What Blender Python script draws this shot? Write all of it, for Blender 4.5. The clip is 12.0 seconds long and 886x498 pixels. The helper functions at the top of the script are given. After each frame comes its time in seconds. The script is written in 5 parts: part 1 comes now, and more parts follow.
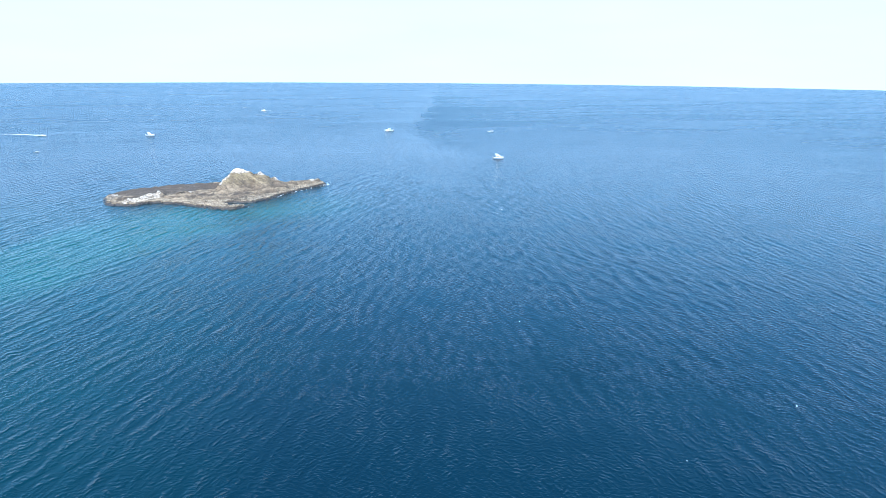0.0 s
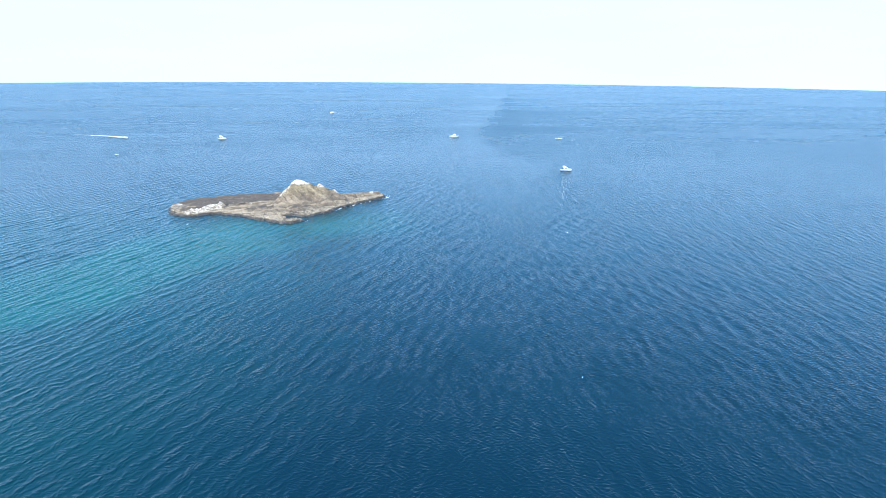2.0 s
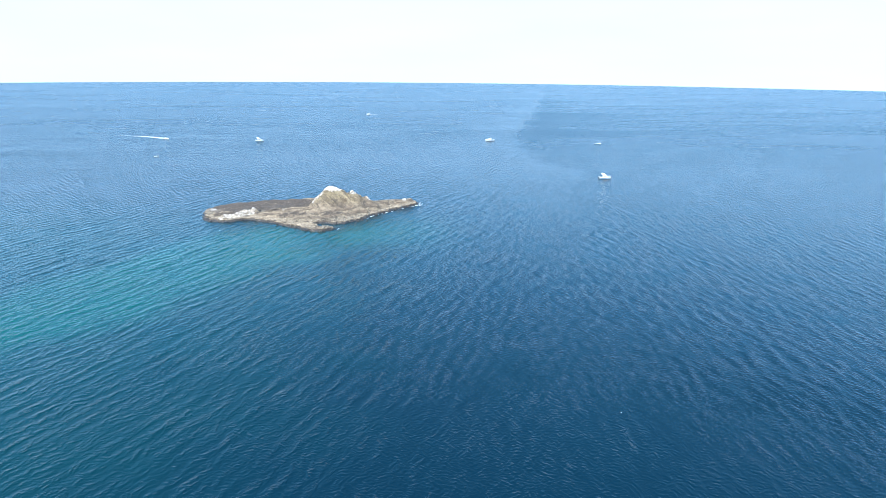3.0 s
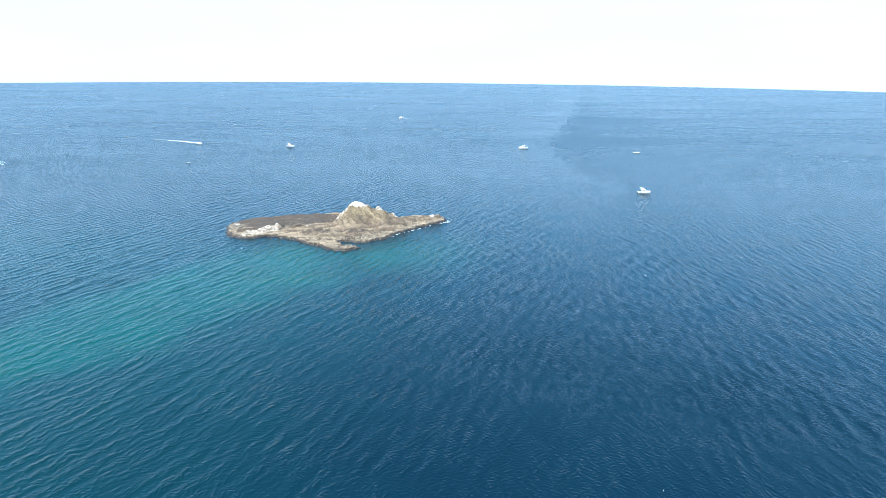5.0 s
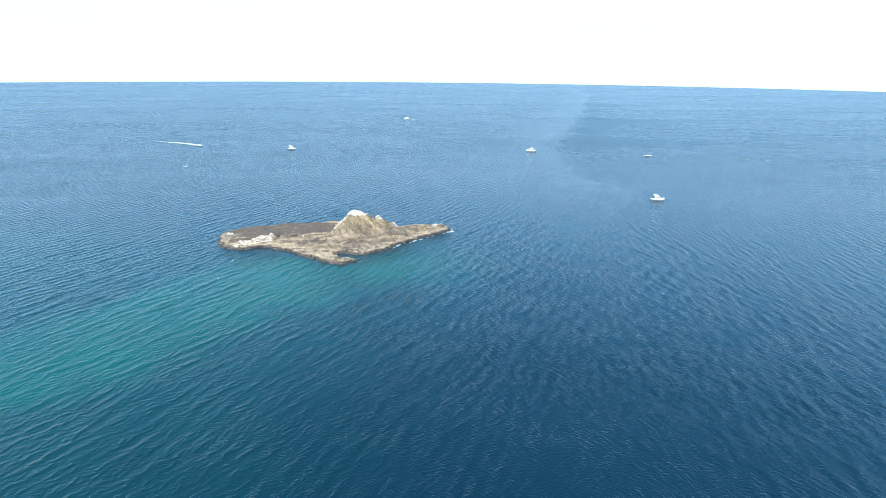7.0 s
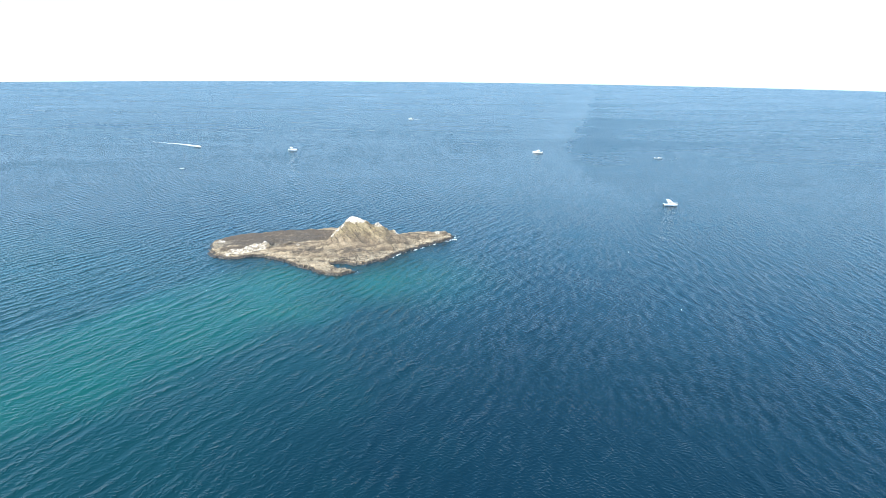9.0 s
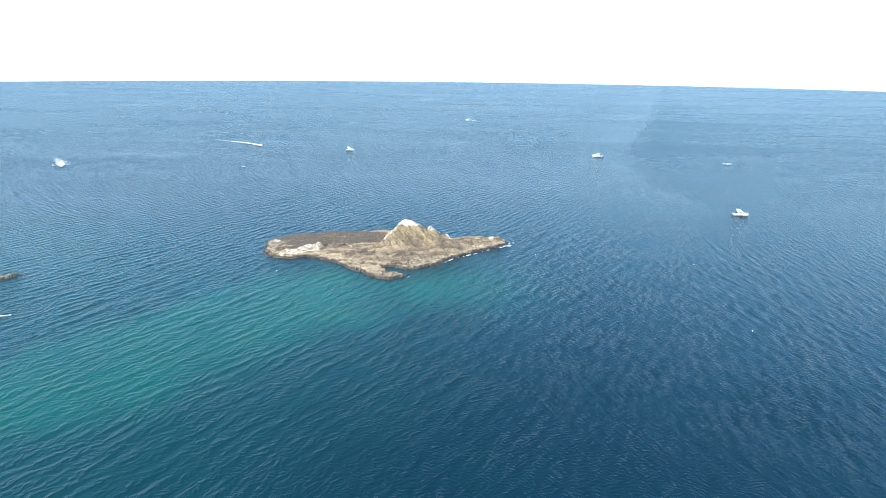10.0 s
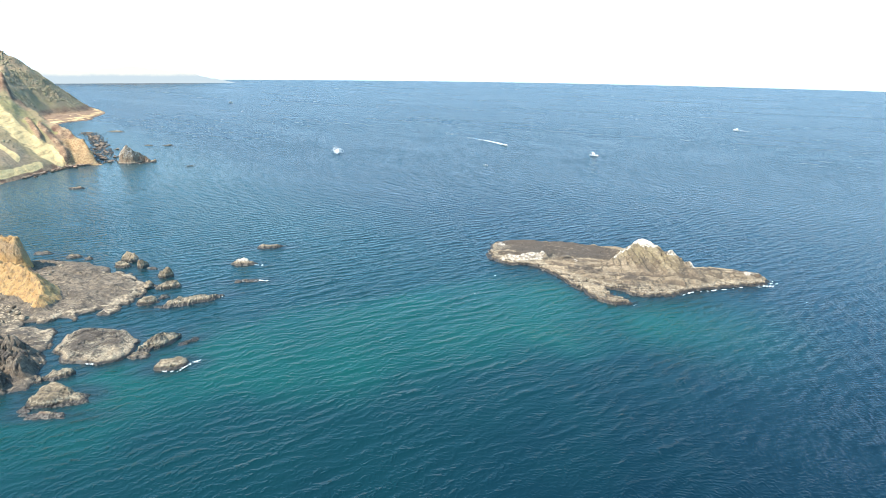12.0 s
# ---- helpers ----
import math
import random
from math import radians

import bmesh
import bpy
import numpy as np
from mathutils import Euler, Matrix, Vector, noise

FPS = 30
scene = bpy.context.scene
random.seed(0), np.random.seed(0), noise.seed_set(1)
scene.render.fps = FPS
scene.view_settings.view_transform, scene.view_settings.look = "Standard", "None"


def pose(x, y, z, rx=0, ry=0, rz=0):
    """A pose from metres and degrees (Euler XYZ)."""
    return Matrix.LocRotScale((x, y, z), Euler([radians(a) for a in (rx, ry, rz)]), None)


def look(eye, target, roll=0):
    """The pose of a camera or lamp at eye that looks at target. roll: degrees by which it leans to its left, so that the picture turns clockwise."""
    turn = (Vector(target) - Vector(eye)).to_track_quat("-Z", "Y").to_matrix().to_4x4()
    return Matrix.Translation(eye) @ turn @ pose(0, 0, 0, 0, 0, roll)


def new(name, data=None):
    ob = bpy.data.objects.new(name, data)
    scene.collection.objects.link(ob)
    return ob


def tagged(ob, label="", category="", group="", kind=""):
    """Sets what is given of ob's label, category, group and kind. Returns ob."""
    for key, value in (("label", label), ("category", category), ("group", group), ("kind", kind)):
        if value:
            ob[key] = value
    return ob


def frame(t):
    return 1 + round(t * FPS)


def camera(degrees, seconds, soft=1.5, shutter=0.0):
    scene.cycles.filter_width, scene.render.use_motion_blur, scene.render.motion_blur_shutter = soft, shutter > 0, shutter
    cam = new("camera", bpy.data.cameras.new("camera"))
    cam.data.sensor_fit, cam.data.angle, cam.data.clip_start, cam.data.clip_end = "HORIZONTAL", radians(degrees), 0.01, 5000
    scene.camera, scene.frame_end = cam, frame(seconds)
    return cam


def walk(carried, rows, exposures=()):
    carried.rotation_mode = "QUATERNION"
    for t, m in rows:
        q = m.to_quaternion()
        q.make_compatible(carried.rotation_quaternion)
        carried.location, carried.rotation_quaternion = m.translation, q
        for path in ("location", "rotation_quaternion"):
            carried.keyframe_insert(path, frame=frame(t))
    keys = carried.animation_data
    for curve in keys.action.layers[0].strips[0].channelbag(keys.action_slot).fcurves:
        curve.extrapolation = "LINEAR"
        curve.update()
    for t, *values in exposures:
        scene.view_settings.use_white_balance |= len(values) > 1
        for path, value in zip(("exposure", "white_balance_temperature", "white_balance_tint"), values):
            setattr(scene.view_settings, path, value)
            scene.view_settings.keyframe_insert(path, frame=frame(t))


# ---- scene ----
cam = camera(76.28, 12.0, soft=0.7)

# seconds, x, y, z, heading, tilt, lean of the drone
PATH = [
    (0.0, 0.00, 0.00, 60.00, 0.00, -17.73, 0.47),
    (0.5, 1.01, 3.53, 61.16, 3.26, -17.77, 0.48),
    (1.0, 1.45, 7.05, 62.70, 4.92, -17.81, 0.49),
    (1.5, 1.40, 10.89, 64.24, 5.89, -17.85, 0.50),
    (2.0, 1.03, 14.60, 65.73, 6.71, -17.90, 0.52),
    (2.5, 0.81, 18.49, 67.18, 8.36, -17.93, 0.54),
    (3.0, 0.48, 22.08, 68.42, 10.31, -17.96, 0.57),
    (3.5, 0.10, 25.63, 69.83, 11.87, -17.99, 0.59),
    (5.5, -0.87, 39.73, 75.03, 13.89, -18.12, 0.61),
    (6.0, -1.45, 43.41, 75.31, 14.08, -18.14, 0.61),
    (6.5, -1.98, 47.37, 75.19, 14.30, -18.14, 0.61),
    (7.0, -2.69, 51.23, 75.04, 14.43, -18.16, 0.61),
    (9.0, -5.17, 64.55, 74.92, 14.96, -18.20, 0.63),
    (9.5, -6.06, 67.54, 75.04, 17.33, -18.21, 0.64),
    (10.0, -6.80, 69.95, 75.31, 20.64, -18.23, 0.65),
    (10.5, -8.39, 72.94, 75.27, 26.44, -18.24, 0.67),
    (11.0, -9.92, 77.42, 74.64, 33.73, -18.26, 0.70),
    (11.5, -10.95, 81.11, 74.26, 39.83, -18.25, 0.74),
    (12.0, -11.70, 84.27, 74.24, 45.25, -18.27, 0.75),
]


def drone(x, y, z, heading, tilt, lean):
    return pose(x, y, z, 90 + tilt, 0, heading) @ pose(0, 0, 0, 0, 0, lean)


EXPOSURE = [(0.0, 0.96, 5650, 8), (3.5, 1.0, 6000, 7), (6.0, 1.0, 6300, 6), (9.0, 1.02, 6600, 6), (12.0, 1.0, 6900, 7)]
walk(cam, [(t, drone(*row)) for t, *row in PATH], EXPOSURE)

# ---- daylight: thin bright haze, sun high over the land ----
SUN = Vector((-0.28, -0.85, 1.10)).normalized()
world = bpy.data.worlds.new("sky")
scene.world = world
world.use_nodes = True
wt = world.node_tree
wt.nodes.clear()
sky = wt.nodes.new("ShaderNodeTexSky")
sky.sky_type, sky.sun_disc = "NISHITA", False
sky.sun_elevation, sky.sun_rotation = math.asin(SUN.z), math.atan2(SUN.x, SUN.y)
sky.air_density, sky.dust_density, sky.ozone_density = 1.0, 0.3, 3.0
coord = wt.nodes.new("ShaderNodeTexCoord")
lift = wt.nodes.new("ShaderNodeVectorMath")
lift.inputs[1].default_value = (0, 0, 0.05)
wt.links.new(coord.outputs["Generated"], lift.inputs[0])
wt.links.new(lift.outputs[0], sky.inputs["Vector"])
# a veil of haze: white and thick along the horizon, thinner and blue overhead
axis = wt.nodes.new("ShaderNodeSeparateXYZ")
wt.links.new(coord.outputs["Generated"], axis.inputs[0])
cirrus = wt.nodes.new("ShaderNodeTexNoise")
cirrus.inputs["Scale"].default_value, cirrus.inputs["Detail"].default_value = 2.4, 5.0
long_clouds = wt.nodes.new("ShaderNodeVectorMath")
long_clouds.operation = "MULTIPLY"
long_clouds.inputs[1].default_value = (1, 1, 5)
wt.links.new(coord.outputs["Generated"], long_clouds.inputs[0])
wt.links.new(long_clouds.outputs[0], cirrus.inputs["Vector"])
bright = wt.nodes.new("ShaderNodeMix")
bright.data_type = "RGBA"
bright.inputs[6].default_value, bright.inputs[7].default_value = (3.15, 4.7, 6.5, 1), (3.8, 4.9, 6.5, 1)
wt.links.new(cirrus.outputs[0], bright.inputs[0])


def by_height(low, high, at_low, at_high):
    n = wt.nodes.new("ShaderNodeMapRange")
    n.interpolation_type = "SMOOTHSTEP"
    for key, value in (("From Min", low), ("From Max", high), ("To Min", at_low), ("To Max", at_high)):
        n.inputs[key].default_value = value
    wt.links.new(axis.outputs[2], n.inputs["Value"])
    return n.outputs[0]


bluing = wt.nodes.new("ShaderNodeMix")
bluing.data_type = "RGBA"
wt.links.new(by_height(0.09, 0.28, 0.0, 1.0), bluing.inputs[0])
wt.links.new(bright.outputs[2], bluing.inputs[6])
bluing.inputs[7].default_value = (1.5, 4.6, 7.9, 1)
haze = wt.nodes.new("ShaderNodeMix")
haze.data_type = "RGBA"
wt.links.new(by_height(0.09, 0.75, 0.97, 0.30), haze.inputs[0])
wt.links.new(sky.outputs[0], haze.inputs[6])
wt.links.new(bluing.outputs[2], haze.inputs[7])
backing = wt.nodes.new("ShaderNodeBackground")
backing.inputs["Strength"].default_value = 0.15
wt.links.new(haze.outputs[2], backing.inputs["Color"])
wout = wt.nodes.new("ShaderNodeOutputWorld")
wt.links.new(backing.outputs[0], wout.inputs["Surface"])

lamp = bpy.data.lights.new("sun", "SUN")
lamp.energy, lamp.angle, lamp.color = 4.8, radians(0.7), (1.0, 0.94, 0.84)
sun = new("sun", lamp)
sun.matrix_world = look(SUN * 300, (0, 0, 0))


# ---- materials ----
class Mat:
    """A node material: node() makes a node and links or sets its inputs."""

    def __init__(self, name):
        self.m = bpy.data.materials.new(name)
        self.m.use_nodes = True
        self.t = self.m.node_tree
        self.t.nodes.clear()
        self.pos = self.node("ShaderNodeNewGeometry").outputs["Position"]

    def node(self, kind, ins=None):
        n = self.t.nodes.new(kind)
        for k, v in (ins or {}).items():
            self.put(n.inputs[k], v)
        return n

    def put(self, socket, v):
        if isinstance(v, bpy.types.NodeSocket):
            self.t.links.new(v, socket)
        elif isinstance(v, tuple) and len(v) == 3 and socket.type == "RGBA":
            socket.default_value = (*v, 1)
        else:
            socket.default_value = v

    def attr(self, name):
        n = self.node("ShaderNodeAttribute")
        n.attribute_name = name
        return n.outputs["Fac"]

    def stretch(self, scale, turn=(0, 0, 0)):
        """Coordinates whose own axes are turned; scale: how often the pattern repeats in a metre along each."""
        n = self.node("ShaderNodeMapping", {"Vector": self.pos, "Scale": tuple(1 / c for c in scale), "Rotation": turn})
        n.vector_type = "TEXTURE"
        return n.outputs[0]

    def noise(self, scale, detail=4.0, rough=0.55, vec=None, distortion=0.0):
        return self.node("ShaderNodeTexNoise", {"Vector": vec or self.pos, "Scale": scale, "Detail": detail, "Roughness": rough,
                                                "Distortion": distortion}).outputs[0]

    def math(self, op, a, b=0.0):
        n = self.node("ShaderNodeMath", {0: a, 1: b})
        n.operation = op
        return n.outputs[0]

    def ramp(self, v, lo, hi, a=0.0, b=1.0):
        return self.node("ShaderNodeMapRange", {"Value": v, "From Min": lo, "From Max": hi, "To Min": a, "To Max": b}).outputs[0]

    def mix(self, f, a, b, blend="MIX"):
        n = self.node("ShaderNodeMix")
        n.data_type, n.blend_type = "RGBA", blend
        for i, v in ((0, f), (6, a), (7, b)):
            self.put(n.inputs[i], v)
        return n.outputs[2]

    def cracks(self, often, long, angle, wide):
        """Dark joints between blocks, 0 to 0.8; often: joints in a metre."""
        wob = self.node("ShaderNodeVectorMath", {0: self.noise(often * 1.5, 3)})
        wob.operation = "SCALE"
        wob.inputs["Scale"].default_value = 0.9 / often
        at = self.node("ShaderNodeVectorMath", {0: self.pos, 1: wob.outputs[0]})
        n = self.node("ShaderNodeMapping", {"Vector": at.outputs[0], "Scale": (long / often, 1 / often, 1 / often), "Rotation": (0.2, 0.15, radians(angle))})
        n.vector_type = "TEXTURE"
        v = self.node("ShaderNodeTexVoronoi", {"Vector": n.outputs[0], "Scale": 1.0})
        v.feature = "DISTANCE_TO_EDGE"
        return self.ramp(v.outputs["Distance"], wide * 0.25, wide, 0.8, 0.0)

    def height(self):
        return self.node("ShaderNodeSeparateXYZ", {0: self.pos}).outputs[2]

    def bump(self, h, dist=1.0, strength=1.0, normal=None):
        ins = {"Height": h, "Distance": dist, "Strength": strength}
        if normal:
            ins["Normal"] = normal
        return self.node("ShaderNodeBump", ins).outputs[0]

    def done(self, color, rough=0.8, normal=None, **more):
        ins = {"Base Color": color, "Roughness": rough}
        if normal:
            ins["Normal"] = normal
        ins.update({k.replace("_", " "): v for k, v in more.items()})
        p = self.node("ShaderNodeBsdfPrincipled", ins)
        o = self.node("ShaderNodeOutputMaterial")
        self.t.links.new(p.outputs[0], o.inputs[0])
        return self.m


def sea_water():
    """Deep water: one body colour with a pale shoal; wind waves too small for the mesh are bump and, far out, gloss."""
    m = Mat("sea_water")
    shoal, reef, ruffled, sand, offing = m.attr("shoal"), m.attr("reef"), m.attr("ruffled"), m.attr("sand"), m.attr("offing")
    east = m.node("ShaderNodeSeparateXYZ", {0: m.pos}).outputs[0]
    turn = m.ramp(m.math("ADD", east, m.math("MULTIPLY", m.math("SUBTRACT", m.noise(0.018, 3, 0.6), 0.5), 120.0)), -100, 60)
    wob = m.node("ShaderNodeVectorMath", {0: m.node("ShaderNodeTexNoise", {"Vector": m.pos, "Scale": 0.16, "Detail": 2.0}).outputs["Color"]})
    wob.operation = "SCALE"
    wob.inputs["Scale"].default_value = 2.2
    at = m.node("ShaderNodeVectorMath", {0: m.pos, 1: wob.outputs[0]}).outputs[0]

    def packets(length, course0, course1, along, height):
        """Short-crested waves of one length that run from course0 in the west to course1 in the east."""
        n = m.node("ShaderNodeTexGabor", {"Vector": at, "Scale": 0.5 / length, "Frequency": 2.0, "Anisotropy": along,
                                          "Orientation": m.ramp(turn, 0, 1, radians(course0), radians(course1))})
        n.gabor_type = "2D"
        return m.math("MULTIPLY", m.math("SUBTRACT", n.outputs["Value"], 0.5), height)

    groupy = m.ramp(m.noise(0.06, 4, 0.65), 0.3, 0.7, 0.45, 1.25)
    long = m.math("ADD", packets(3.6, -14, 8, 0.88, 0.20), packets(1.7, -12, 22, 0.5, 0.13))
    long = m.math("MULTIPLY", long, m.ramp(turn, 0, 0.8, 1.5, 0.75))
    chop = m.math("ADD", packets(0.9, 0, 20, 0.08, 0.12), packets(0.45, 10, 30, 0.0, 0.062))
    ripple = m.math("MULTIPLY", m.math("SUBTRACT", m.noise(3.6, 3, 0.6, at), 0.5), 0.05)
    long = m.math("MULTIPLY", long, m.ramp(offing, 0, 1, 1.0, 2.4))
    h = m.math("MULTIPLY", m.math("ADD", long, m.math("ADD", chop, ripple)), groupy)
    # crests are peaked, troughs are flat
    h = m.math("ADD", h, m.math("MULTIPLY", m.math("MULTIPLY", h, h), 5.0))
    cat = m.noise(1.0, 5, 0.6, m.stretch((0.0035, 0.013, 1), (0, 0, radians(14))), 0.8)
    groups = m.noise(1.0, 6, 0.72, m.stretch((0.035, 0.10, 1), (0, 0, radians(8))), 0.6)
    patch = m.noise(0.012, 3)
    deep = m.mix(m.ramp(patch, 0.35, 0.65), (0.0003, 0.0112, 0.0225), (0.0005, 0.0132, 0.0255))
    col = m.mix(shoal, deep, (0.0008, 0.049, 0.043))
    col = m.mix(sand, col, (0.045, 0.085, 0.098))
    col = m.mix(m.math("MULTIPLY", reef, 0.8), col, (0.010, 0.022, 0.030))
    rough = m.ramp(offing, 0, 1, 0.07, 0.25)
    spread = m.math("ADD", m.ramp(cat, 0.3, 0.7, -0.03, 0.03), m.math("ADD", m.ramp(groups, 0.3, 0.7, -0.03, 0.03), m.math("MULTIPLY", ruffled, 0.08)))
    rough = m.math("ADD", rough, m.math("MULTIPLY", offing, spread))
    tall = m.math("ADD", h, m.math("MULTIPLY", m.math("MULTIPLY", offing, groups), 0.35))
    return m.done(col, rough, m.bump(tall, 1.0), IOR=1.33)


def rock():
    m = Mat("sea_rock")
    dark, ochre, guano, seam, rust = m.attr("dark"), m.attr("ochre"), m.attr("guano"), m.attr("seam"), m.attr("rust")
    tone = m.attr("tone")
    big, mid, fine = m.noise(0.13, 5, 0.65), m.noise(0.42, 6, 0.66), m.noise(2.2, 5, 0.65)
    beds = m.noise(1.0, 5, 0.62, m.stretch((0.22, 1.0, 1.6), (radians(20), radians(10), radians(32))), 0.9)
    col = m.mix(m.ramp(big, 0.32, 0.68), (0.092, 0.066, 0.045), (0.205, 0.152, 0.102))
    col = m.mix(m.ramp(mid, 0.48, 0.62, 0.0, 0.6), col, (0.29, 0.225, 0.155))
    col = m.mix(m.ramp(tone, 0.1, 0.9, 0.0, 0.7), col, (0.345, 0.27, 0.185))
    col = m.mix(m.ramp(tone, -0.1, -0.9, 0.0, 0.7), col, (0.088, 0.065, 0.046))
    grime = m.mix(m.ramp(fine, 0.3, 0.7), (0.030, 0.023, 0.019), (0.078, 0.060, 0.048))
    col = m.mix(m.ramp(m.math("ADD", dark, m.math("MULTIPLY", m.math("SUBTRACT", mid, 0.5), 1.5)), 0.36, 0.66, 0.0, 0.92), col, grime)
    col = m.mix(m.math("MULTIPLY", ochre, m.ramp(mid, 0.38, 0.62, 0.15, 0.7)), col, (0.27, 0.215, 0.105))
    col = m.mix(m.math("MULTIPLY", rust, m.ramp(mid, 0.4, 0.6)), col, (0.22, 0.105, 0.065))
    col = m.mix(m.ramp(fine, 0.36, 0.52, 0.45, 0.0), col, (0.085, 0.066, 0.054))
    col = m.mix(m.ramp(beds, 0.33, 0.46, 0.65, 0.0), col, (0.066, 0.049, 0.038))
    col = m.mix(m.ramp(beds, 0.57, 0.68, 0.0, 0.35), col, (0.44, 0.355, 0.255))
    col = m.mix(m.math("MULTIPLY", seam, m.ramp(mid, 0.4, 0.6, 0.9, 0.5)), col, (0.05, 0.04, 0.034))
    white = m.ramp(m.math("ADD", guano, m.math("MULTIPLY", m.math("SUBTRACT", m.noise(0.9, 5, 0.68), 0.5), 2.0)), 0.42, 0.74, 0.0, 0.95)
    col = m.mix(white, col, m.mix(m.ramp(fine, 0.32, 0.62), (0.32, 0.265, 0.21), (0.64, 0.585, 0.52)))
    joints = m.math("MAXIMUM", m.math("MULTIPLY", m.cracks(0.35, 5.0, -38, 0.08), m.ramp(big, 0.45, 0.6, 0.0, 0.9)),
                    m.math("MULTIPLY", m.cracks(1.1, 2.6, -30, 0.13), m.ramp(mid, 0.48, 0.6, 0.0, 0.25)))
    col = m.mix(joints, col, (0.06, 0.048, 0.038))
    level = m.math("ADD", m.height(), m.math("MULTIPLY", m.math("SUBTRACT", m.noise(0.6, 4), 0.5), 0.6))
    wet = m.ramp(level, 0.5, 0.78, 1.0, 0.0)
    col = m.mix(m.math("MULTIPLY", wet, 0.94), col, (0.024, 0.019, 0.016))
    pale = m.math("MULTIPLY", m.ramp(level, 0.8, 1.0), m.ramp(level, 1.6, 1.15))
    col = m.mix(m.math("MULTIPLY", pale, m.ramp(fine, 0.4, 0.6, 0.0, 0.5)), col, (0.52, 0.44, 0.32))
    h = m.math("ADD", m.math("MULTIPLY", beds, 0.3), m.math("ADD", m.math("MULTIPLY", mid, 0.3), m.math("MULTIPLY", fine, 0.07)))
    h = m.math("SUBTRACT", h, m.math("MULTIPLY", joints, 0.25))
    return m.done(col, m.ramp(wet, 0, 1, 0.9, 0.4), m.bump(h, 1.0))


def cliff_earth():
    """Hillside: scrub and dry grass, pale scree, bare rock."""
    m = Mat("hillside_earth")
    scree, bare, orange = m.attr("scree"), m.attr("bare"), m.attr("orange")
    big, mid, fine = m.noise(0.025, 5), m.noise(0.12, 5, 0.6), m.noise(0.9, 5, 0.65)
    grass = m.attr("grass")
    col = m.mix(m.ramp(big, 0.38, 0.62), (0.286, 0.198, 0.127), (0.239, 0.187, 0.093))
    col = m.mix(m.ramp(mid, 0.4, 0.62, 0.0, 0.7), col, (0.302, 0.228, 0.146))
    col = m.mix(m.math("MULTIPLY", grass, m.ramp(mid, 0.35, 0.6, 0.3, 0.9)), col, (0.248, 0.224, 0.087))
    col = m.mix(m.ramp(fine, 0.36, 0.52, 0.6, 0.0), col, (0.126, 0.099, 0.056))
    rocky = m.mix(m.ramp(mid, 0.35, 0.65), (0.143, 0.077, 0.050), (0.353, 0.235, 0.143))
    rocky = m.mix(m.ramp(fine, 0.38, 0.54, 0.75, 0.0), rocky, (0.076, 0.040, 0.028))
    col = m.mix(m.ramp(m.math("ADD", bare, m.math("MULTIPLY", m.math("SUBTRACT", fine, 0.5), 0.9)), 0.4, 0.6), col, rocky)
    sandy = m.mix(m.ramp(fine, 0.3, 0.7), (0.622, 0.423, 0.186), (0.697, 0.514, 0.267))
    sandy = m.mix(m.ramp(m.noise(1.0, 4, 0.6, m.stretch((0.05, 0.4, 0.4), (0, 0, radians(150)))), 0.36, 0.5, 0.6, 0.0), sandy, (0.302, 0.198, 0.093))
    col = m.mix(m.ramp(m.math("ADD", scree, m.math("MULTIPLY", m.math("SUBTRACT", mid, 0.5), 0.9)), 0.42, 0.58), col, sandy)
    earth = m.mix(m.ramp(m.noise(0.35, 5, 0.65), 0.3, 0.7), (0.252, 0.147, 0.071), (0.437, 0.305, 0.167))
    earth = m.mix(m.ramp(m.noise(0.8, 6, 0.75), 0.38, 0.54, 0.7, 0.0), earth, (0.134, 0.070, 0.034))
    col = m.mix(m.ramp(m.math("ADD", orange, m.math("MULTIPLY", m.math("SUBTRACT", fine, 0.5), 0.8)), 0.4, 0.6), col, earth)
    h = m.math("ADD", m.math("MULTIPLY", mid, 1.8), m.math("MULTIPLY", fine, 0.5))
    return m.done(col, 0.95, m.bump(h, 0.8))


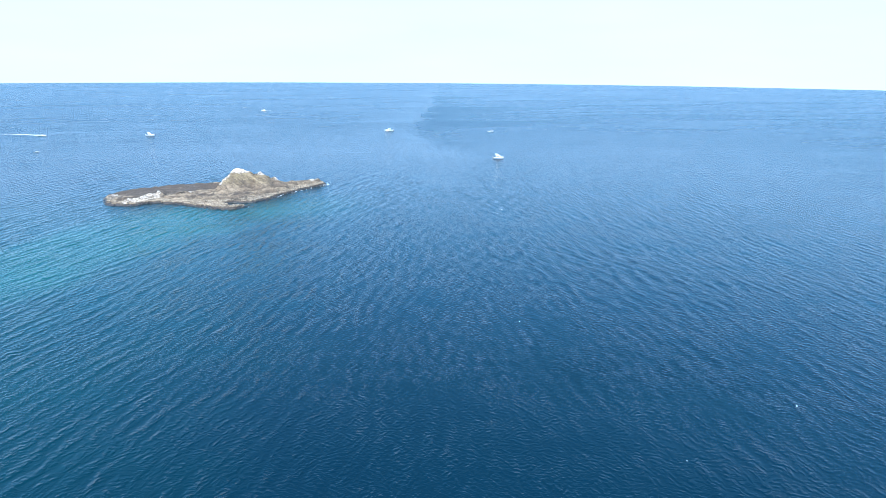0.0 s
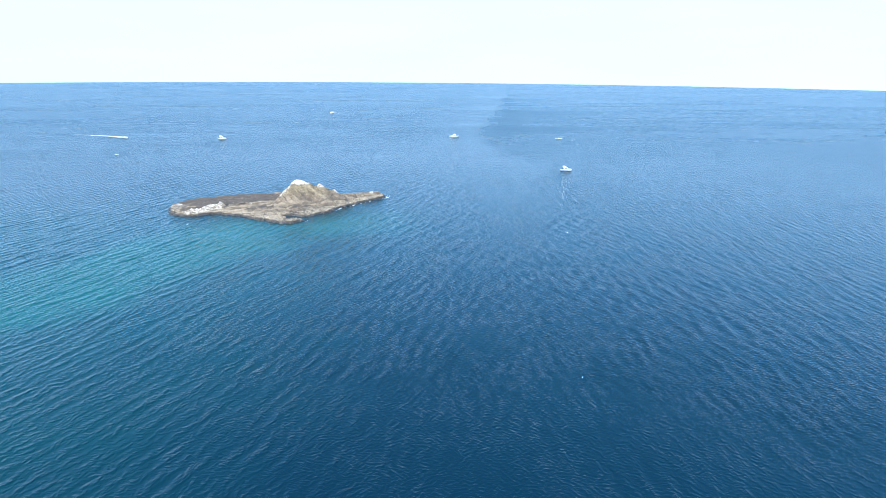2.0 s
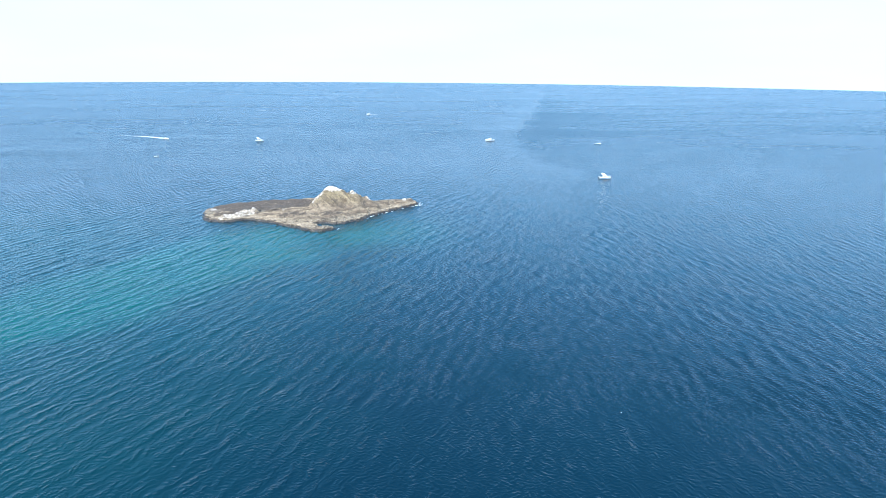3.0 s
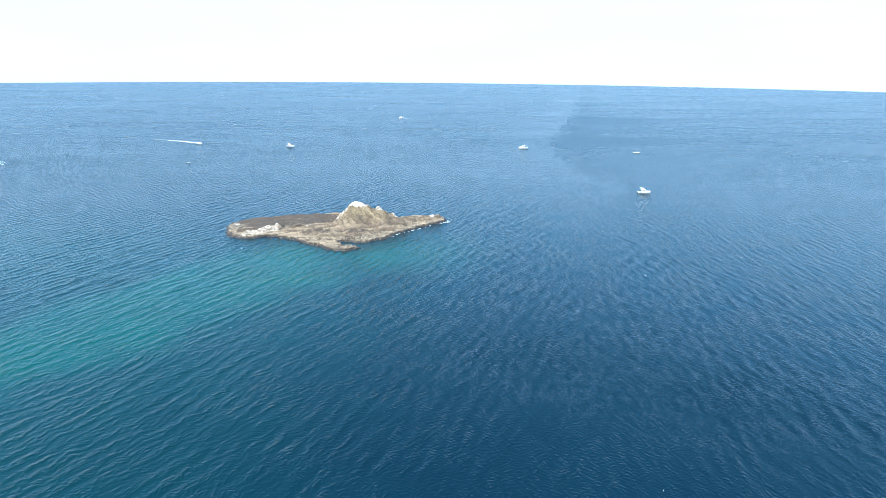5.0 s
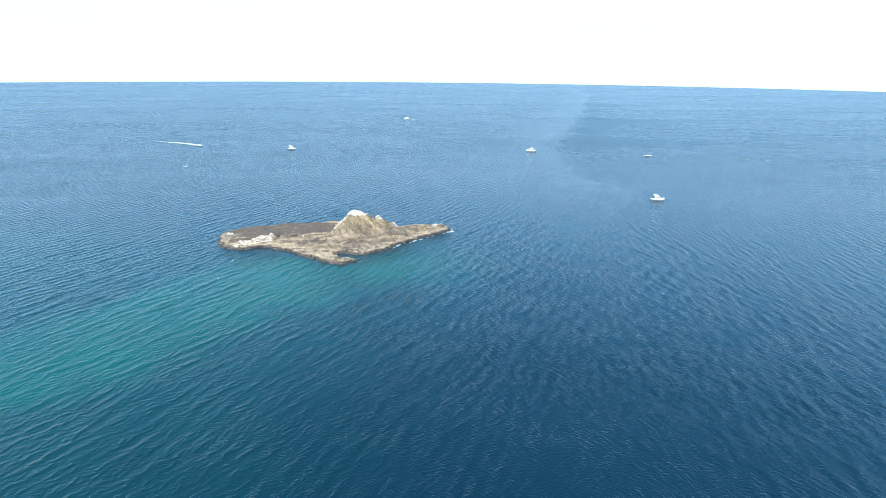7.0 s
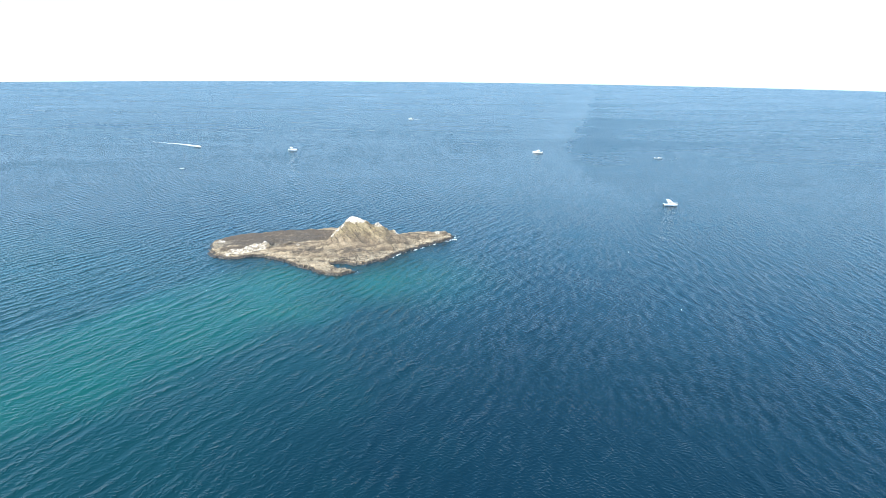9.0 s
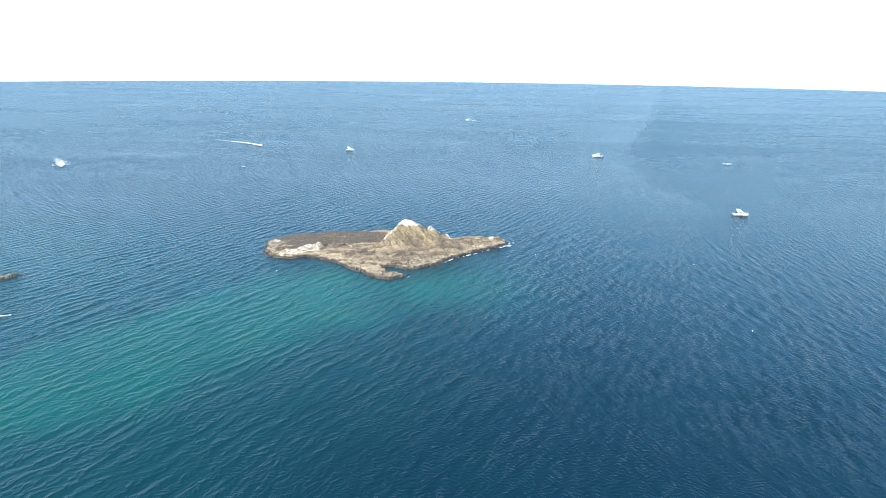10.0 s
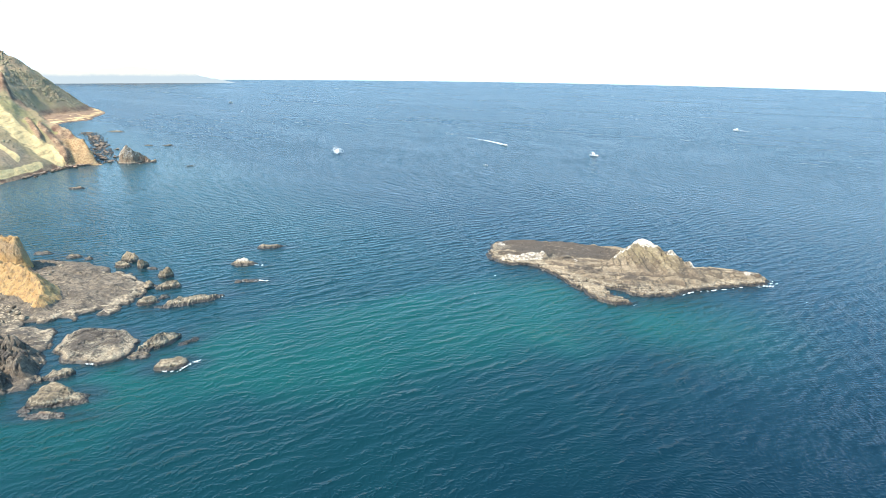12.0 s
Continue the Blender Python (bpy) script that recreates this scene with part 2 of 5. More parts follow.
def headland_rock():
    """The near shore: grey ledges that pass into orange earth on the bluff and pale cobbles."""
    m = Mat("headland_rock")
    orange, dark, cobble = m.attr("orange"), m.attr("dark"), m.attr("cobble")
    big, mid, fine = m.noise(0.16, 5, 0.65), m.noise(0.7, 6, 0.7), m.noise(3.0, 6, 0.7)
    beds = m.noise(1.0, 5, 0.65, m.stretch((0.3, 1.4, 2.0), (radians(15), 0, radians(-40))), 0.9)
    col = m.mix(m.ramp(big, 0.32, 0.68), (0.072, 0.056, 0.043), (0.205, 0.158, 0.114))
    col = m.mix(m.ramp(mid, 0.53, 0.62, 0.0, 0.55), col, (0.32, 0.25, 0.175))
    col = m.mix(m.ramp(fine, 0.36, 0.52, 0.45, 0.0), col, (0.11, 0.092, 0.08))
    pale = m.attr("pale")
    col = m.mix(m.ramp(m.math("ADD", pale, m.math("MULTIPLY", m.math("SUBTRACT", mid, 0.5), 1.8)), 0.45, 0.75, 0.0, 0.85), col, (0.40, 0.315, 0.22))
    col = m.mix(m.ramp(m.math("ADD", dark, m.math("MULTIPLY", m.math("SUBTRACT", mid, 0.5), 1.2)), 0.35, 0.6), col,
                m.mix(m.ramp(fine, 0.35, 0.65), (0.024, 0.019, 0.017), (0.115, 0.092, 0.074)))
    col = m.mix(m.ramp(beds, 0.34, 0.47, 0.8, 0.0), col, (0.06, 0.05, 0.043))
    stones = m.node("ShaderNodeTexVoronoi", {"Vector": m.pos, "Scale": 1.3})
    gravel = m.mix(stones.outputs["Color"], (0.44, 0.355, 0.25), (0.27, 0.205, 0.14))
    gravel = m.mix(m.ramp(stones.outputs["Distance"], 0.35, 0.55), gravel, (0.12, 0.095, 0.07))
    col = m.mix(m.ramp(m.math("ADD", cobble, m.math("MULTIPLY", m.math("SUBTRACT", mid, 0.5), 0.8)), 0.4, 0.6), col, gravel)
    col = m.mix(m.math("MULTIPLY", m.cracks(0.4, 3.5, 35, 0.10), m.ramp(big, 0.4, 0.6, 0.4, 1.0)), col, (0.045, 0.035, 0.028))
    earth = m.mix(m.ramp(m.noise(0.3, 5, 0.65), 0.3, 0.7), (0.33, 0.180, 0.066), (0.44, 0.285, 0.125))
    earth = m.mix(m.ramp(mid, 0.40, 0.52, 0.8, 0.0), earth, (0.19, 0.12, 0.065))
    earth = m.mix(m.ramp(fine, 0.56, 0.64, 0.0, 0.6), earth, (0.42, 0.315, 0.19))
    # this mix paints the shaded side of the bluff's block darker and greyer
    earth = m.mix(m.attr("ledge"), earth, m.mix(m.ramp(fine, 0.35, 0.6), (0.10, 0.075, 0.055), (0.30, 0.235, 0.165)))
    f = m.ramp(m.math("ADD", orange, m.math("MULTIPLY", m.math("SUBTRACT", mid, 0.5), 0.9)), 0.4, 0.55)
    col = m.mix(f, col, earth)
    level = m.math("ADD", m.height(), m.math("MULTIPLY", m.math("SUBTRACT", m.noise(0.5, 4), 0.5), 0.9))
    wet = m.ramp(level, 0.12, 0.45, 1.0, 0.0)
    col = m.mix(m.math("MULTIPLY", wet, 0.9), col, (0.03, 0.025, 0.022))
    h = m.math("ADD", m.math("MULTIPLY", beds, 0.3), m.math("ADD", m.math("MULTIPLY", mid, 0.3), m.math("MULTIPLY", fine, 0.10)))
    return m.done(col, m.ramp(wet, 0, 1, 0.92, 0.45), m.bump(h, 1.0))


def foam_white():
    m = Mat("sea_foam")
    f = m.noise(1.4, 5, 0.7)
    return m.done(m.mix(m.ramp(f, 0.35, 0.65), (0.34, 0.42, 0.45), (0.70, 0.73, 0.74)), 0.7, m.bump(f, 0.2))


def thin_foam():
    """Foam that has spread out: gaps let the water show."""
    m = Mat("thin_foam")
    thick = m.attr("thick")
    f = m.noise(0.35, 6, 0.7)
    gap = m.ramp(m.math("ADD", thick, m.math("MULTIPLY", m.math("SUBTRACT", f, 0.5), 1.6)), 0.35, 0.85)
    p = m.node("ShaderNodeBsdfPrincipled", {"Base Color": (0.80, 0.84, 0.86), "Roughness": 0.7})
    clear = m.node("ShaderNodeBsdfTransparent")
    mixer = m.node("ShaderNodeMixShader", {0: gap, 1: clear.outputs[0], 2: p.outputs[0]})
    o = m.node("ShaderNodeOutputMaterial")
    m.t.links.new(mixer.outputs[0], o.inputs[0])
    return m.m


def painted(name, color, rough=0.35, wear=0.12):
    m = Mat(name)
    f = m.noise(1.7, 5, 0.65)
    dirt = tuple(c * 0.6 for c in color)
    return m.done(m.mix(m.ramp(f, 0.45, 0.8, 0.0, wear * 3), color, dirt), rough, m.bump(m.noise(9.0, 3), 0.01))


def shrub_green():
    m = Mat("shrub_leaves")
    isle = m.node("ShaderNodeNewGeometry").outputs["Random Per Island"]
    col = m.mix(isle, (0.205, 0.190, 0.090), (0.29, 0.225, 0.155))
    return m.done(m.mix(m.ramp(m.noise(2.0, 4), 0.35, 0.65), col, (0.22, 0.185, 0.12)), 0.9, m.bump(m.noise(5.0, 4), 0.04))


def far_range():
    """Snowy range far across the bay: it glows, and the haze is painted into its pale colours."""
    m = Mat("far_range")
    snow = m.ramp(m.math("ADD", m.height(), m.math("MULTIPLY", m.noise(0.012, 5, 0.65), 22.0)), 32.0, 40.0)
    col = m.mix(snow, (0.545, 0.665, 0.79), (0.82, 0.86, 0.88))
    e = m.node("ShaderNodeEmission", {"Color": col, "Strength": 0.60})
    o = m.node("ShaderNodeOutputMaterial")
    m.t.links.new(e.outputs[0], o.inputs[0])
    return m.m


WATER, ROCK, EARTH, SHORE = sea_water(), rock(), cliff_earth(), headland_rock()
FOAM, LACE, SHRUB, RANGE = foam_white(), thin_foam(), shrub_green(), far_range()
GELCOAT = painted("white_gelcoat", (0.82, 0.83, 0.82))
GLAZING = painted("tinted_glazing", (0.03, 0.04, 0.05), 0.08)
RUBBER = painted("black_rubber", (0.03, 0.03, 0.032), 0.6)
STEEL = painted("stainless_rail", (0.62, 0.63, 0.65), 0.25)
REDDISH = painted("red_paint", (0.50, 0.07, 0.05), 0.5)
NAVY = painted("navy_stripe", (0.02, 0.05, 0.14), 0.4)
DECK = painted("grey_deck", (0.45, 0.46, 0.46), 0.7)


# ---- building tools ----
def lattice(ix, iy, seed):
    a = (ix.astype(np.int64) * 374761393 + iy.astype(np.int64) * 668265263 + seed * 974634777) & 0xFFFFFFFF
    a = ((a ^ (a >> 13)) * 1274126177) & 0xFFFFFFFF
    return ((a ^ (a >> 16)) & 0xFFFF) / 32767.5 - 1.0


def value_noise(x, y, seed=0):
    ix, iy = np.floor(x), np.floor(y)
    u, v = x - ix, y - iy
    u, v = u * u * u * (u * (u * 6 - 15) + 10), v * v * v * (v * (v * 6 - 15) + 10)
    a, b = lattice(ix, iy, seed), lattice(ix + 1, iy, seed)
    c, d = lattice(ix, iy + 1, seed), lattice(ix + 1, iy + 1, seed)
    return (a * (1 - u) + b * u) * (1 - v) + (c * (1 - u) + d * u) * v


def fbm(x, y, octaves=4, seed=0, gain=0.5):
    out, amp, total = 0.0, 1.0, 0.0
    for i in range(octaves):
        c, s = math.cos(0.7 * i), math.sin(0.7 * i)
        out = out + amp * value_noise((c * x - s * y) * 2.03 ** i, (s * x + c * y) * 2.03 ** i, seed + 17 * i)
        total += amp
        amp *= gain
    return out / total * 1.5


def ridged(x, y, octaves=4, seed=0):
    out, amp, total = 0.0, 1.0, 0.0
    for i in range(octaves):
        n = 1 - np.abs(value_noise(x * 2.1 ** i, y * 2.1 ** i, seed + 31 * i)) * 2
        out, total = out + amp * n, total + amp
        amp *= 0.5
    return out / total


def step(a, b, x):
    t = np.clip((x - a) / (b - a), 0, 1)
    return t * t * (3 - 2 * t)


def inside(x, y, outline):
    """Signed distance to a closed outline, positive inside."""
    best, odd = np.full(x.shape, 1e9), np.zeros(x.shape, bool)
    for (ax, ay), (bx, by) in zip(outline, outline[1:] + outline[:1]):
        ex, ey = bx - ax, by - ay
        t = np.clip(((x - ax) * ex + (y - ay) * ey) / (ex * ex + ey * ey + 1e-9), 0, 1)
        best = np.minimum(best, (x - ax - t * ex) ** 2 + (y - ay - t * ey) ** 2)
        if ay != by:
            odd ^= ((ay > y) != (by > y)) & (x < ax + (y - ay) * ex / ey)
    return np.where(odd, 1, -1) * np.sqrt(best)


def ridge(x, y, line, left, right, power=1.0):
    """A crest along line (x, y, z), falling away by the slopes left and right of its course."""
    out = np.full(x.shape, -99.0)
    for (ax, ay, az), (bx, by, bz) in zip(line, line[1:]):
        ex, ey = bx - ax, by - ay
        t = np.clip(((x - ax) * ex + (y - ay) * ey) / (ex * ex + ey * ey), 0, 1)
        dx, dy = x - ax - t * ex, y - ay - t * ey
        side = step(-1, 1, (ex * dy - ey * dx) / math.hypot(ex, ey))
        d = np.hypot(dx, dy)
        out = np.maximum(out, az + t * (bz - az) - (right + (left - right) * side) * d ** power)
    return out


def beds(x, y, z, across, dip, thick, seed):
    """Steps left by tilted beds of rock, from -1 to 1: across is the plan direction in which they follow each other."""
    q = (x * math.cos(across) + y * math.sin(across) + dip * z) / thick + 0.7 * fbm(x / 9, y / 9, 3, seed)
    i = np.floor(q)
    f = q - i
    lift = lattice(i, i * 0, seed + 5)
    return (f - 0.5) * 1.2 + lift * 0.7 - 1.2 * step(0.82, 1.0, f) + 0.3


def blocks(x, y, size, seed):
    """Broken rock in plan: for each point its block's own number, -1 to 1, and how near it lies to a joint, 0 to 1."""
    x, y = x / size, y / size
    ix, iy = np.floor(x), np.floor(y)
    best, second, own = np.full(x.shape, 9.0), np.full(x.shape, 9.0), np.zeros(x.shape)
    for ax in (-1, 0, 1):
        for ay in (-1, 0, 1):
            gx, gy = ix + ax, iy + ay
            d = np.hypot(gx + 0.5 + 0.45 * lattice(gx, gy, seed) - x, gy + 0.5 + 0.45 * lattice(gx, gy, seed + 1) - y)
            closer = d < best
            second = np.where(closer, best, np.minimum(second, d))
            own = np.where(closer, lattice(gx, gy, seed + 2), own)
            best = np.where(closer, d, best)
    return own, 1 - step(0.0, 0.16, second - best)


def broken(x, y, size, long, angle, seed, deep=0.25):
    """Relief of jointed rock: blocks, longer along angle, standing unevenly, with open joints between."""
    c, s = math.cos(radians(angle)), math.sin(radians(angle))
    w = 0.35 * size
    u, v = c * x + s * y + w * fbm(x / size, y / size, 2, seed + 7), c * y - s * x + w * fbm(x / size, y / size, 2, seed + 8)
    own, joint = blocks(u / long, v, size, seed)
    tip = lattice(np.round(own * 999), own * 0, seed) * np.mod(u / size / long, 1.0)
    return own * 0.7 + 0.3 * tip - deep * joint * 2


def sheet(name, x, y, z, material, keep=None, attrs=None, smooth=True):
    """A mesh over a grid of points (2D arrays); keep marks the points whose faces stay."""
    n, m = x.shape
    idx = np.arange(n * m).reshape(n, m)
    quads = np.stack([idx[:-1, :-1], idx[1:, :-1], idx[1:, 1:], idx[:-1, 1:]], -1).reshape(-1, 4)
    return faces_mesh(name, np.stack([x, y, z], -1).reshape(-1, 3), quads, material,
                      None if keep is None else keep.ravel(), {k: v.ravel() for k, v in (attrs or {}).items()}, smooth)


def faces_mesh(name, co, quads, material, keep=None, attrs=None, smooth=True):
    if keep is not None:
        quads = quads[keep[quads].any(1)]
        used = np.unique(quads)
        remap = np.full(len(co), -1)
        remap[used] = np.arange(len(used))
        co, quads = co[used], remap[quads]
        attrs = {k: v[used] for k, v in (attrs or {}).items()}
    me = bpy.data.meshes.new(name)
    me.vertices.add(len(co))
    me.vertices.foreach_set("co", np.ascontiguousarray(co, np.float32).ravel())
    k = quads.shape[1]
    me.loops.add(quads.size)
    me.loops.foreach_set("vertex_index", quads.ravel().astype(np.int32))
    me.polygons.add(len(quads))
    me.polygons.foreach_set("loop_start", np.arange(0, quads.size, k, dtype=np.int32))
    me.update(calc_edges=True)
    me.polygons.foreach_set("use_smooth", np.full(len(quads), smooth))
    for key, v in (attrs or {}).items():
        a = me.attributes.new(key, "FLOAT", "POINT")
        a.data.foreach_set("value", np.ascontiguousarray(v, np.float32))
    me.materials.append(material)
    me.update()
    return me


def pieces(zone, live, base, least):
    """Numbers the connected pieces of each zone of a grid of faces; pieces under least faces join the base zone."""
    n, m = zone.shape
    for turn in (0, 1):
        mark, sizes, kinds = np.full((n, m), -1), [], []
        for i0, j0 in zip(*np.nonzero(live)):
            if mark[i0, j0] >= 0:
                continue
            k, kind, todo, size = len(sizes), zone[i0, j0], [(i0, j0)], 0
            mark[i0, j0] = k
            while todo:
                i, j = todo.pop()
                size += 1
                for p, q in ((i + 1, j), (i - 1, j), (i, j + 1), (i, j - 1)):
                    if 0 <= p < n and 0 <= q < m and live[p, q] and mark[p, q] < 0 and zone[p, q] == kind:
                        mark[p, q] = k
                        todo.append((p, q))
            sizes.append(size)
            kinds.append(kind)
        if turn == 0:
            small = np.array(sizes)[mark] < least
            zone = np.where(live & small, base, zone)
    return mark, kinds, sizes


def landform(name, label, category, x, y, z, material, keep, attrs, zone, zones, base=0, smooth=False, group=""):
    """One piece of land, split along its own features: zone holds the number of each point's feature in zones."""
    top = tagged(new(name), label, category, group)
    n, m = x.shape
    idx = np.arange(n * m).reshape(n, m)
    quads = np.stack([idx[:-1, :-1], idx[1:, :-1], idx[1:, 1:], idx[:-1, 1:]], -1)
    live = keep[:-1, :-1] | keep[1:, :-1] | keep[1:, 1:] | keep[:-1, 1:]
    co = np.stack([x, y, z], -1).reshape(-1, 3)
    mark, kinds, sizes = pieces(zone[:-1, :-1].copy(), live, base, 90)
    # crumbs too small to be a feature stay with the largest piece
    main = int(np.argmax(sizes))
    mark = np.where(live & (np.array(sizes)[mark] < 12), main, mark)
    for k, kind in enumerate(kinds):
        if sizes[k] < 12 and k != main:
            continue
        mine = quads[mark == k]
        used = np.unique(mine)
        remap = np.full(len(co), -1)
        remap[used] = np.arange(len(used))
        key, words = zones[kind]
        me = faces_mesh(key, co[used], remap[mine], material, None, {a: v.ravel()[used] for a, v in attrs.items()}, smooth)
        ob = tagged(new(key, me), words)
        ob.parent = top
    return top


def part(name, bm, material, parent, label="", smooth=False):
    me = bpy.data.meshes.new(name)
    bm.to_mesh(me)
    bm.free()
    for p in me.polygons:
        p.use_smooth = smooth
    me.materials.append(material)
    ob = new(name, me)
    ob.parent = parent
    return tagged(ob, label) if label else ob


def grid(x0, x1, y0, y1, cell):
    xs, ys = np.arange(x0, x1 + cell / 2, cell), np.arange(y0, y1 + cell / 2, cell)
    return np.meshgrid(xs, ys, indexing="ij")


# ---- the plan, in metres ----
ISLET = [(-157, 255.5), (-154, 251), (-150, 248), (-143, 246.8), (-138.5, 250), (-133.6, 253.8), (-127, 252.8), (-120, 251), (-113, 248.2), (-105.8, 245.8),
         (-100, 242.3), (-93, 243), (-88.4, 247.6), (-89, 249.4), (-92.7, 250.4), (-96, 250.1), (-99.6, 251.6), (-100.6, 253.4), (-95.8, 254.9), (-92.5, 255.3),
         (-87.3, 257.4), (-82, 265), (-80.4, 272.5), (-75, 281), (-70, 290.2), (-67.8, 293.6), (-64, 300), (-65, 304), (-68, 307), (-77, 305), (-84, 301),
         (-91, 294), (-100, 291), (-108, 293), (-118, 298), (-128, 292), (-138, 286), (-148, 279), (-157, 272), (-161, 263)]
HEADLAND = [(-268, 114), (-262, 121), (-252, 129), (-240, 134), (-233, 133), (-231, 137), (-219, 138), (-209, 140), (-206, 136), (-208, 135),
            (-200, 132), (-199, 129), (-204, 128), (-197, 127), (-194, 122), (-197, 119), (-200, 122), (-201, 116), (-198, 114), (-203, 112),
            (-201, 108), (-204, 103), (-201, 102), (-193, 109), (-189, 108), (-183, 105), (-180, 103), (-171, 101), (-164, 99), (-162, 96), (-164, 91),
            (-172, 80), (-190, 60), (-230, 40), (-300, 30), (-330, 70), (-300, 100), (-280, 108)]
HILL = [(-432, 129), (-424, 141), (-451, 146), (-465, 162), (-466, 174), (-470, 190), (-502, 198), (-534, 203), (-580, 216),
        (-649, 226), (-725, 231), (-810, 237), (-840, 150), (-820, 20), (-700, -60), (-520, -40), (-440, 60)]
CAPE = [(-790, 225), (-810, 237), (-848, 277), (-926, 321), (-1000, 328), (-1100, 330), (-1250, 280), (-1300, 100), (-1150, 0),
        (-950, 20), (-830, 120)]
SLAB = [(-178, 105), (-173, 105), (-169, 107), (-163, 111), (-162, 116), (-164, 120), (-170, 123), (-179, 123), (-184, 119), (-188, 114), (-187, 109)]
SHOAL = [(-84, 245), (-93, 206), (-110, 166), (-127, 120), (-136, 80), (-150, 70), (-162, 105), (-164, 140), (-158, 170),
         (-144, 200), (-130, 228), (-110, 242)]

# x, y, half length, half width, turn, height, top (2 round, 6 flat), guano, name, label
ROCKS = [
    (-161.5, 120.5, 2.6, 1.9, 60, 1.3, 3, 0, "boulder", "small brown weathered boulder beside the flat slab"),
    (-165, 127.5, 5.8, 2.7, 112, 1.9, 5, 0, "slab_rock", "pale tilted slab of bedded rock in the water"),
    (-160.5, 133, 2.4, 1.0, 100, 0.6, 3, 0, "low_rock", "low dark wet rock off the tilted slab"),
    (-150.5, 125.3, 4.6, 2.7, 62, 1.5, 4, 0, "wave_washed_rock", "brown rock with white surf breaking on it"),
    (-188, 144, 8.8, 2.5, 74, 1.7, 4, 0, "long_rock", "long narrow ridge of brown rock in the water"),
    (-217, 147, 2.7, 2.5, 20, 3.0, 6, 0, "square_rock", "blocky upright grey-brown rock in the water"),
    (-205, 144, 3.3, 2.1, 70, 2.0, 4, 0, "hump_rock", "humped olive-brown rock in the water"),
    (-196, 133.5, 3.4, 2.4, 65, 1.4, 5, 0, "flat_rock", "flat pale-edged rock beside the ledge"),
    (-197, 139.2, 1.6, 1.0, 60, 0.8, 3, 0, "boulder", "small pale boulder in the water"),
    (-243, 143, 3.2, 2.2, 30, 2.6, 5, 0, "split_rock", "tall split grey boulder at the ledge"),
    (-233, 144.5, 2.5, 1.9, 120, 2.7, 4, 0, "split_rock", "leaning grey boulder at the ledge"),
    (-238, 139, 2.6, 1.7, 40, 2.0, 4, 0, "boulder", "grey boulder at the edge of the ledge"),
    (-228, 146, 1.9, 1.0, 40, 0.7, 3, 0, "low_rock", "low flat rock awash"),
    (-211.5, 139.5, 1.8, 1.4, 10, 1.6, 4, 0, "boulder", "dark boulder at the end of the ledge"),
    (-208.5, 141.5, 1.4, 0.9, 50, 0.9, 3, 0, "boulder", "small dark boulder off the ledge"),
    (-204.5, 131.5, 4.2, 2.1, 75, 1.5, 5, 0, "flat_rock", "brown rock at the edge of the ledge"),
    (-275, 120.5, 3.4, 1.2, 45, 0.8, 4, 0, "low_rock", "low flat rock behind the bluff"),
    (-262, 128.5, 3.0, 1.4, 45, 1.0, 5, 0, "low_rock", "low flat grey rock behind the ledge"),
    (-256, 132, 1.6, 1.0, 30, 0.8, 4, 0, "low_rock", "small flat rock behind the ledge"),
    (-164, 102.5, 3.8, 2.0, 75, 1.7, 4, 0, "knobbly_rock", "knobbly tan rock under the headland"),
    (-153, 100, 6.8, 3.8, 50, 2.2, 5, 0, "bedded_rock", "pale rock of steep parallel beds in the water"),
    (-147, 97, 4.6, 1.2, 49, 0.7, 4, 0, "low_rock", "low rusty brown reef awash"),
    (-152.5, 94, 1.5, 0.9, 60, 0.6, 3, 0, "low_rock", "small rusty brown rock awash"),
    (-210, 173.5, 4.6, 2.0, 42, 1.9, 2.5, 1, "perch_rock", "pointed rock with a guano-whitened top"),
    (-222, 191, 5.6, 2.1, 52, 1.0, 3, 0.3, "reef_rock", "dark low reef with pale crest"),
    (-192, 166.5, 4.6, 1.2, 55, 0.5, 4, 0, "reef_rock", "low ochre reef with white surf at its ends"),
    (-401, 161, 3.6, 2.0, 60, 1.9, 3, 0, "boulder", "reddish boulder in the shallow bay"),
    (-435, 241, 3.0, 1.0, 50, 0.6, 3, 0, "low_rock", "dark low reef off the sea stack"),
    (-552, 268, 4.0, 1.4, 50, 1.0, 3, 0, "low_rock", "dark reef out from the hillside"),
    (-562, 255, 4.0, 1.4, 30, 1.0, 3, 0, "low_rock", "dark reef out from the hillside"),
    (-690, 264, 9.0, 2.0, 40, 1.2, 4, 0, "long_rock", "long dark reef across the far bay"),
    (-668, 240, 4.0, 1.5, 40, 1.0, 3, 0, "low_rock", "dark reef in the far bay"),
]


# loose boulders on the ledge: x, y, radius, flatness
LOOSE = [(-246, 118, 0.8, 0.7), (-236.4, 124.5, 0.7, 0.6), (-250.5, 122, 0.9, 0.6), (-243, 116.5, 0.6, 0.7), (-208.5, 138.2, 1.2, 0.6),
         (-216, 102, 0.8, 0.7), (-213, 100.6, 0.7, 0.7), (-210.5, 102.3, 0.9, 0.6), (-218.5, 100.2, 0.6, 0.7), (-206.5, 103, 1.2, 0.5)]


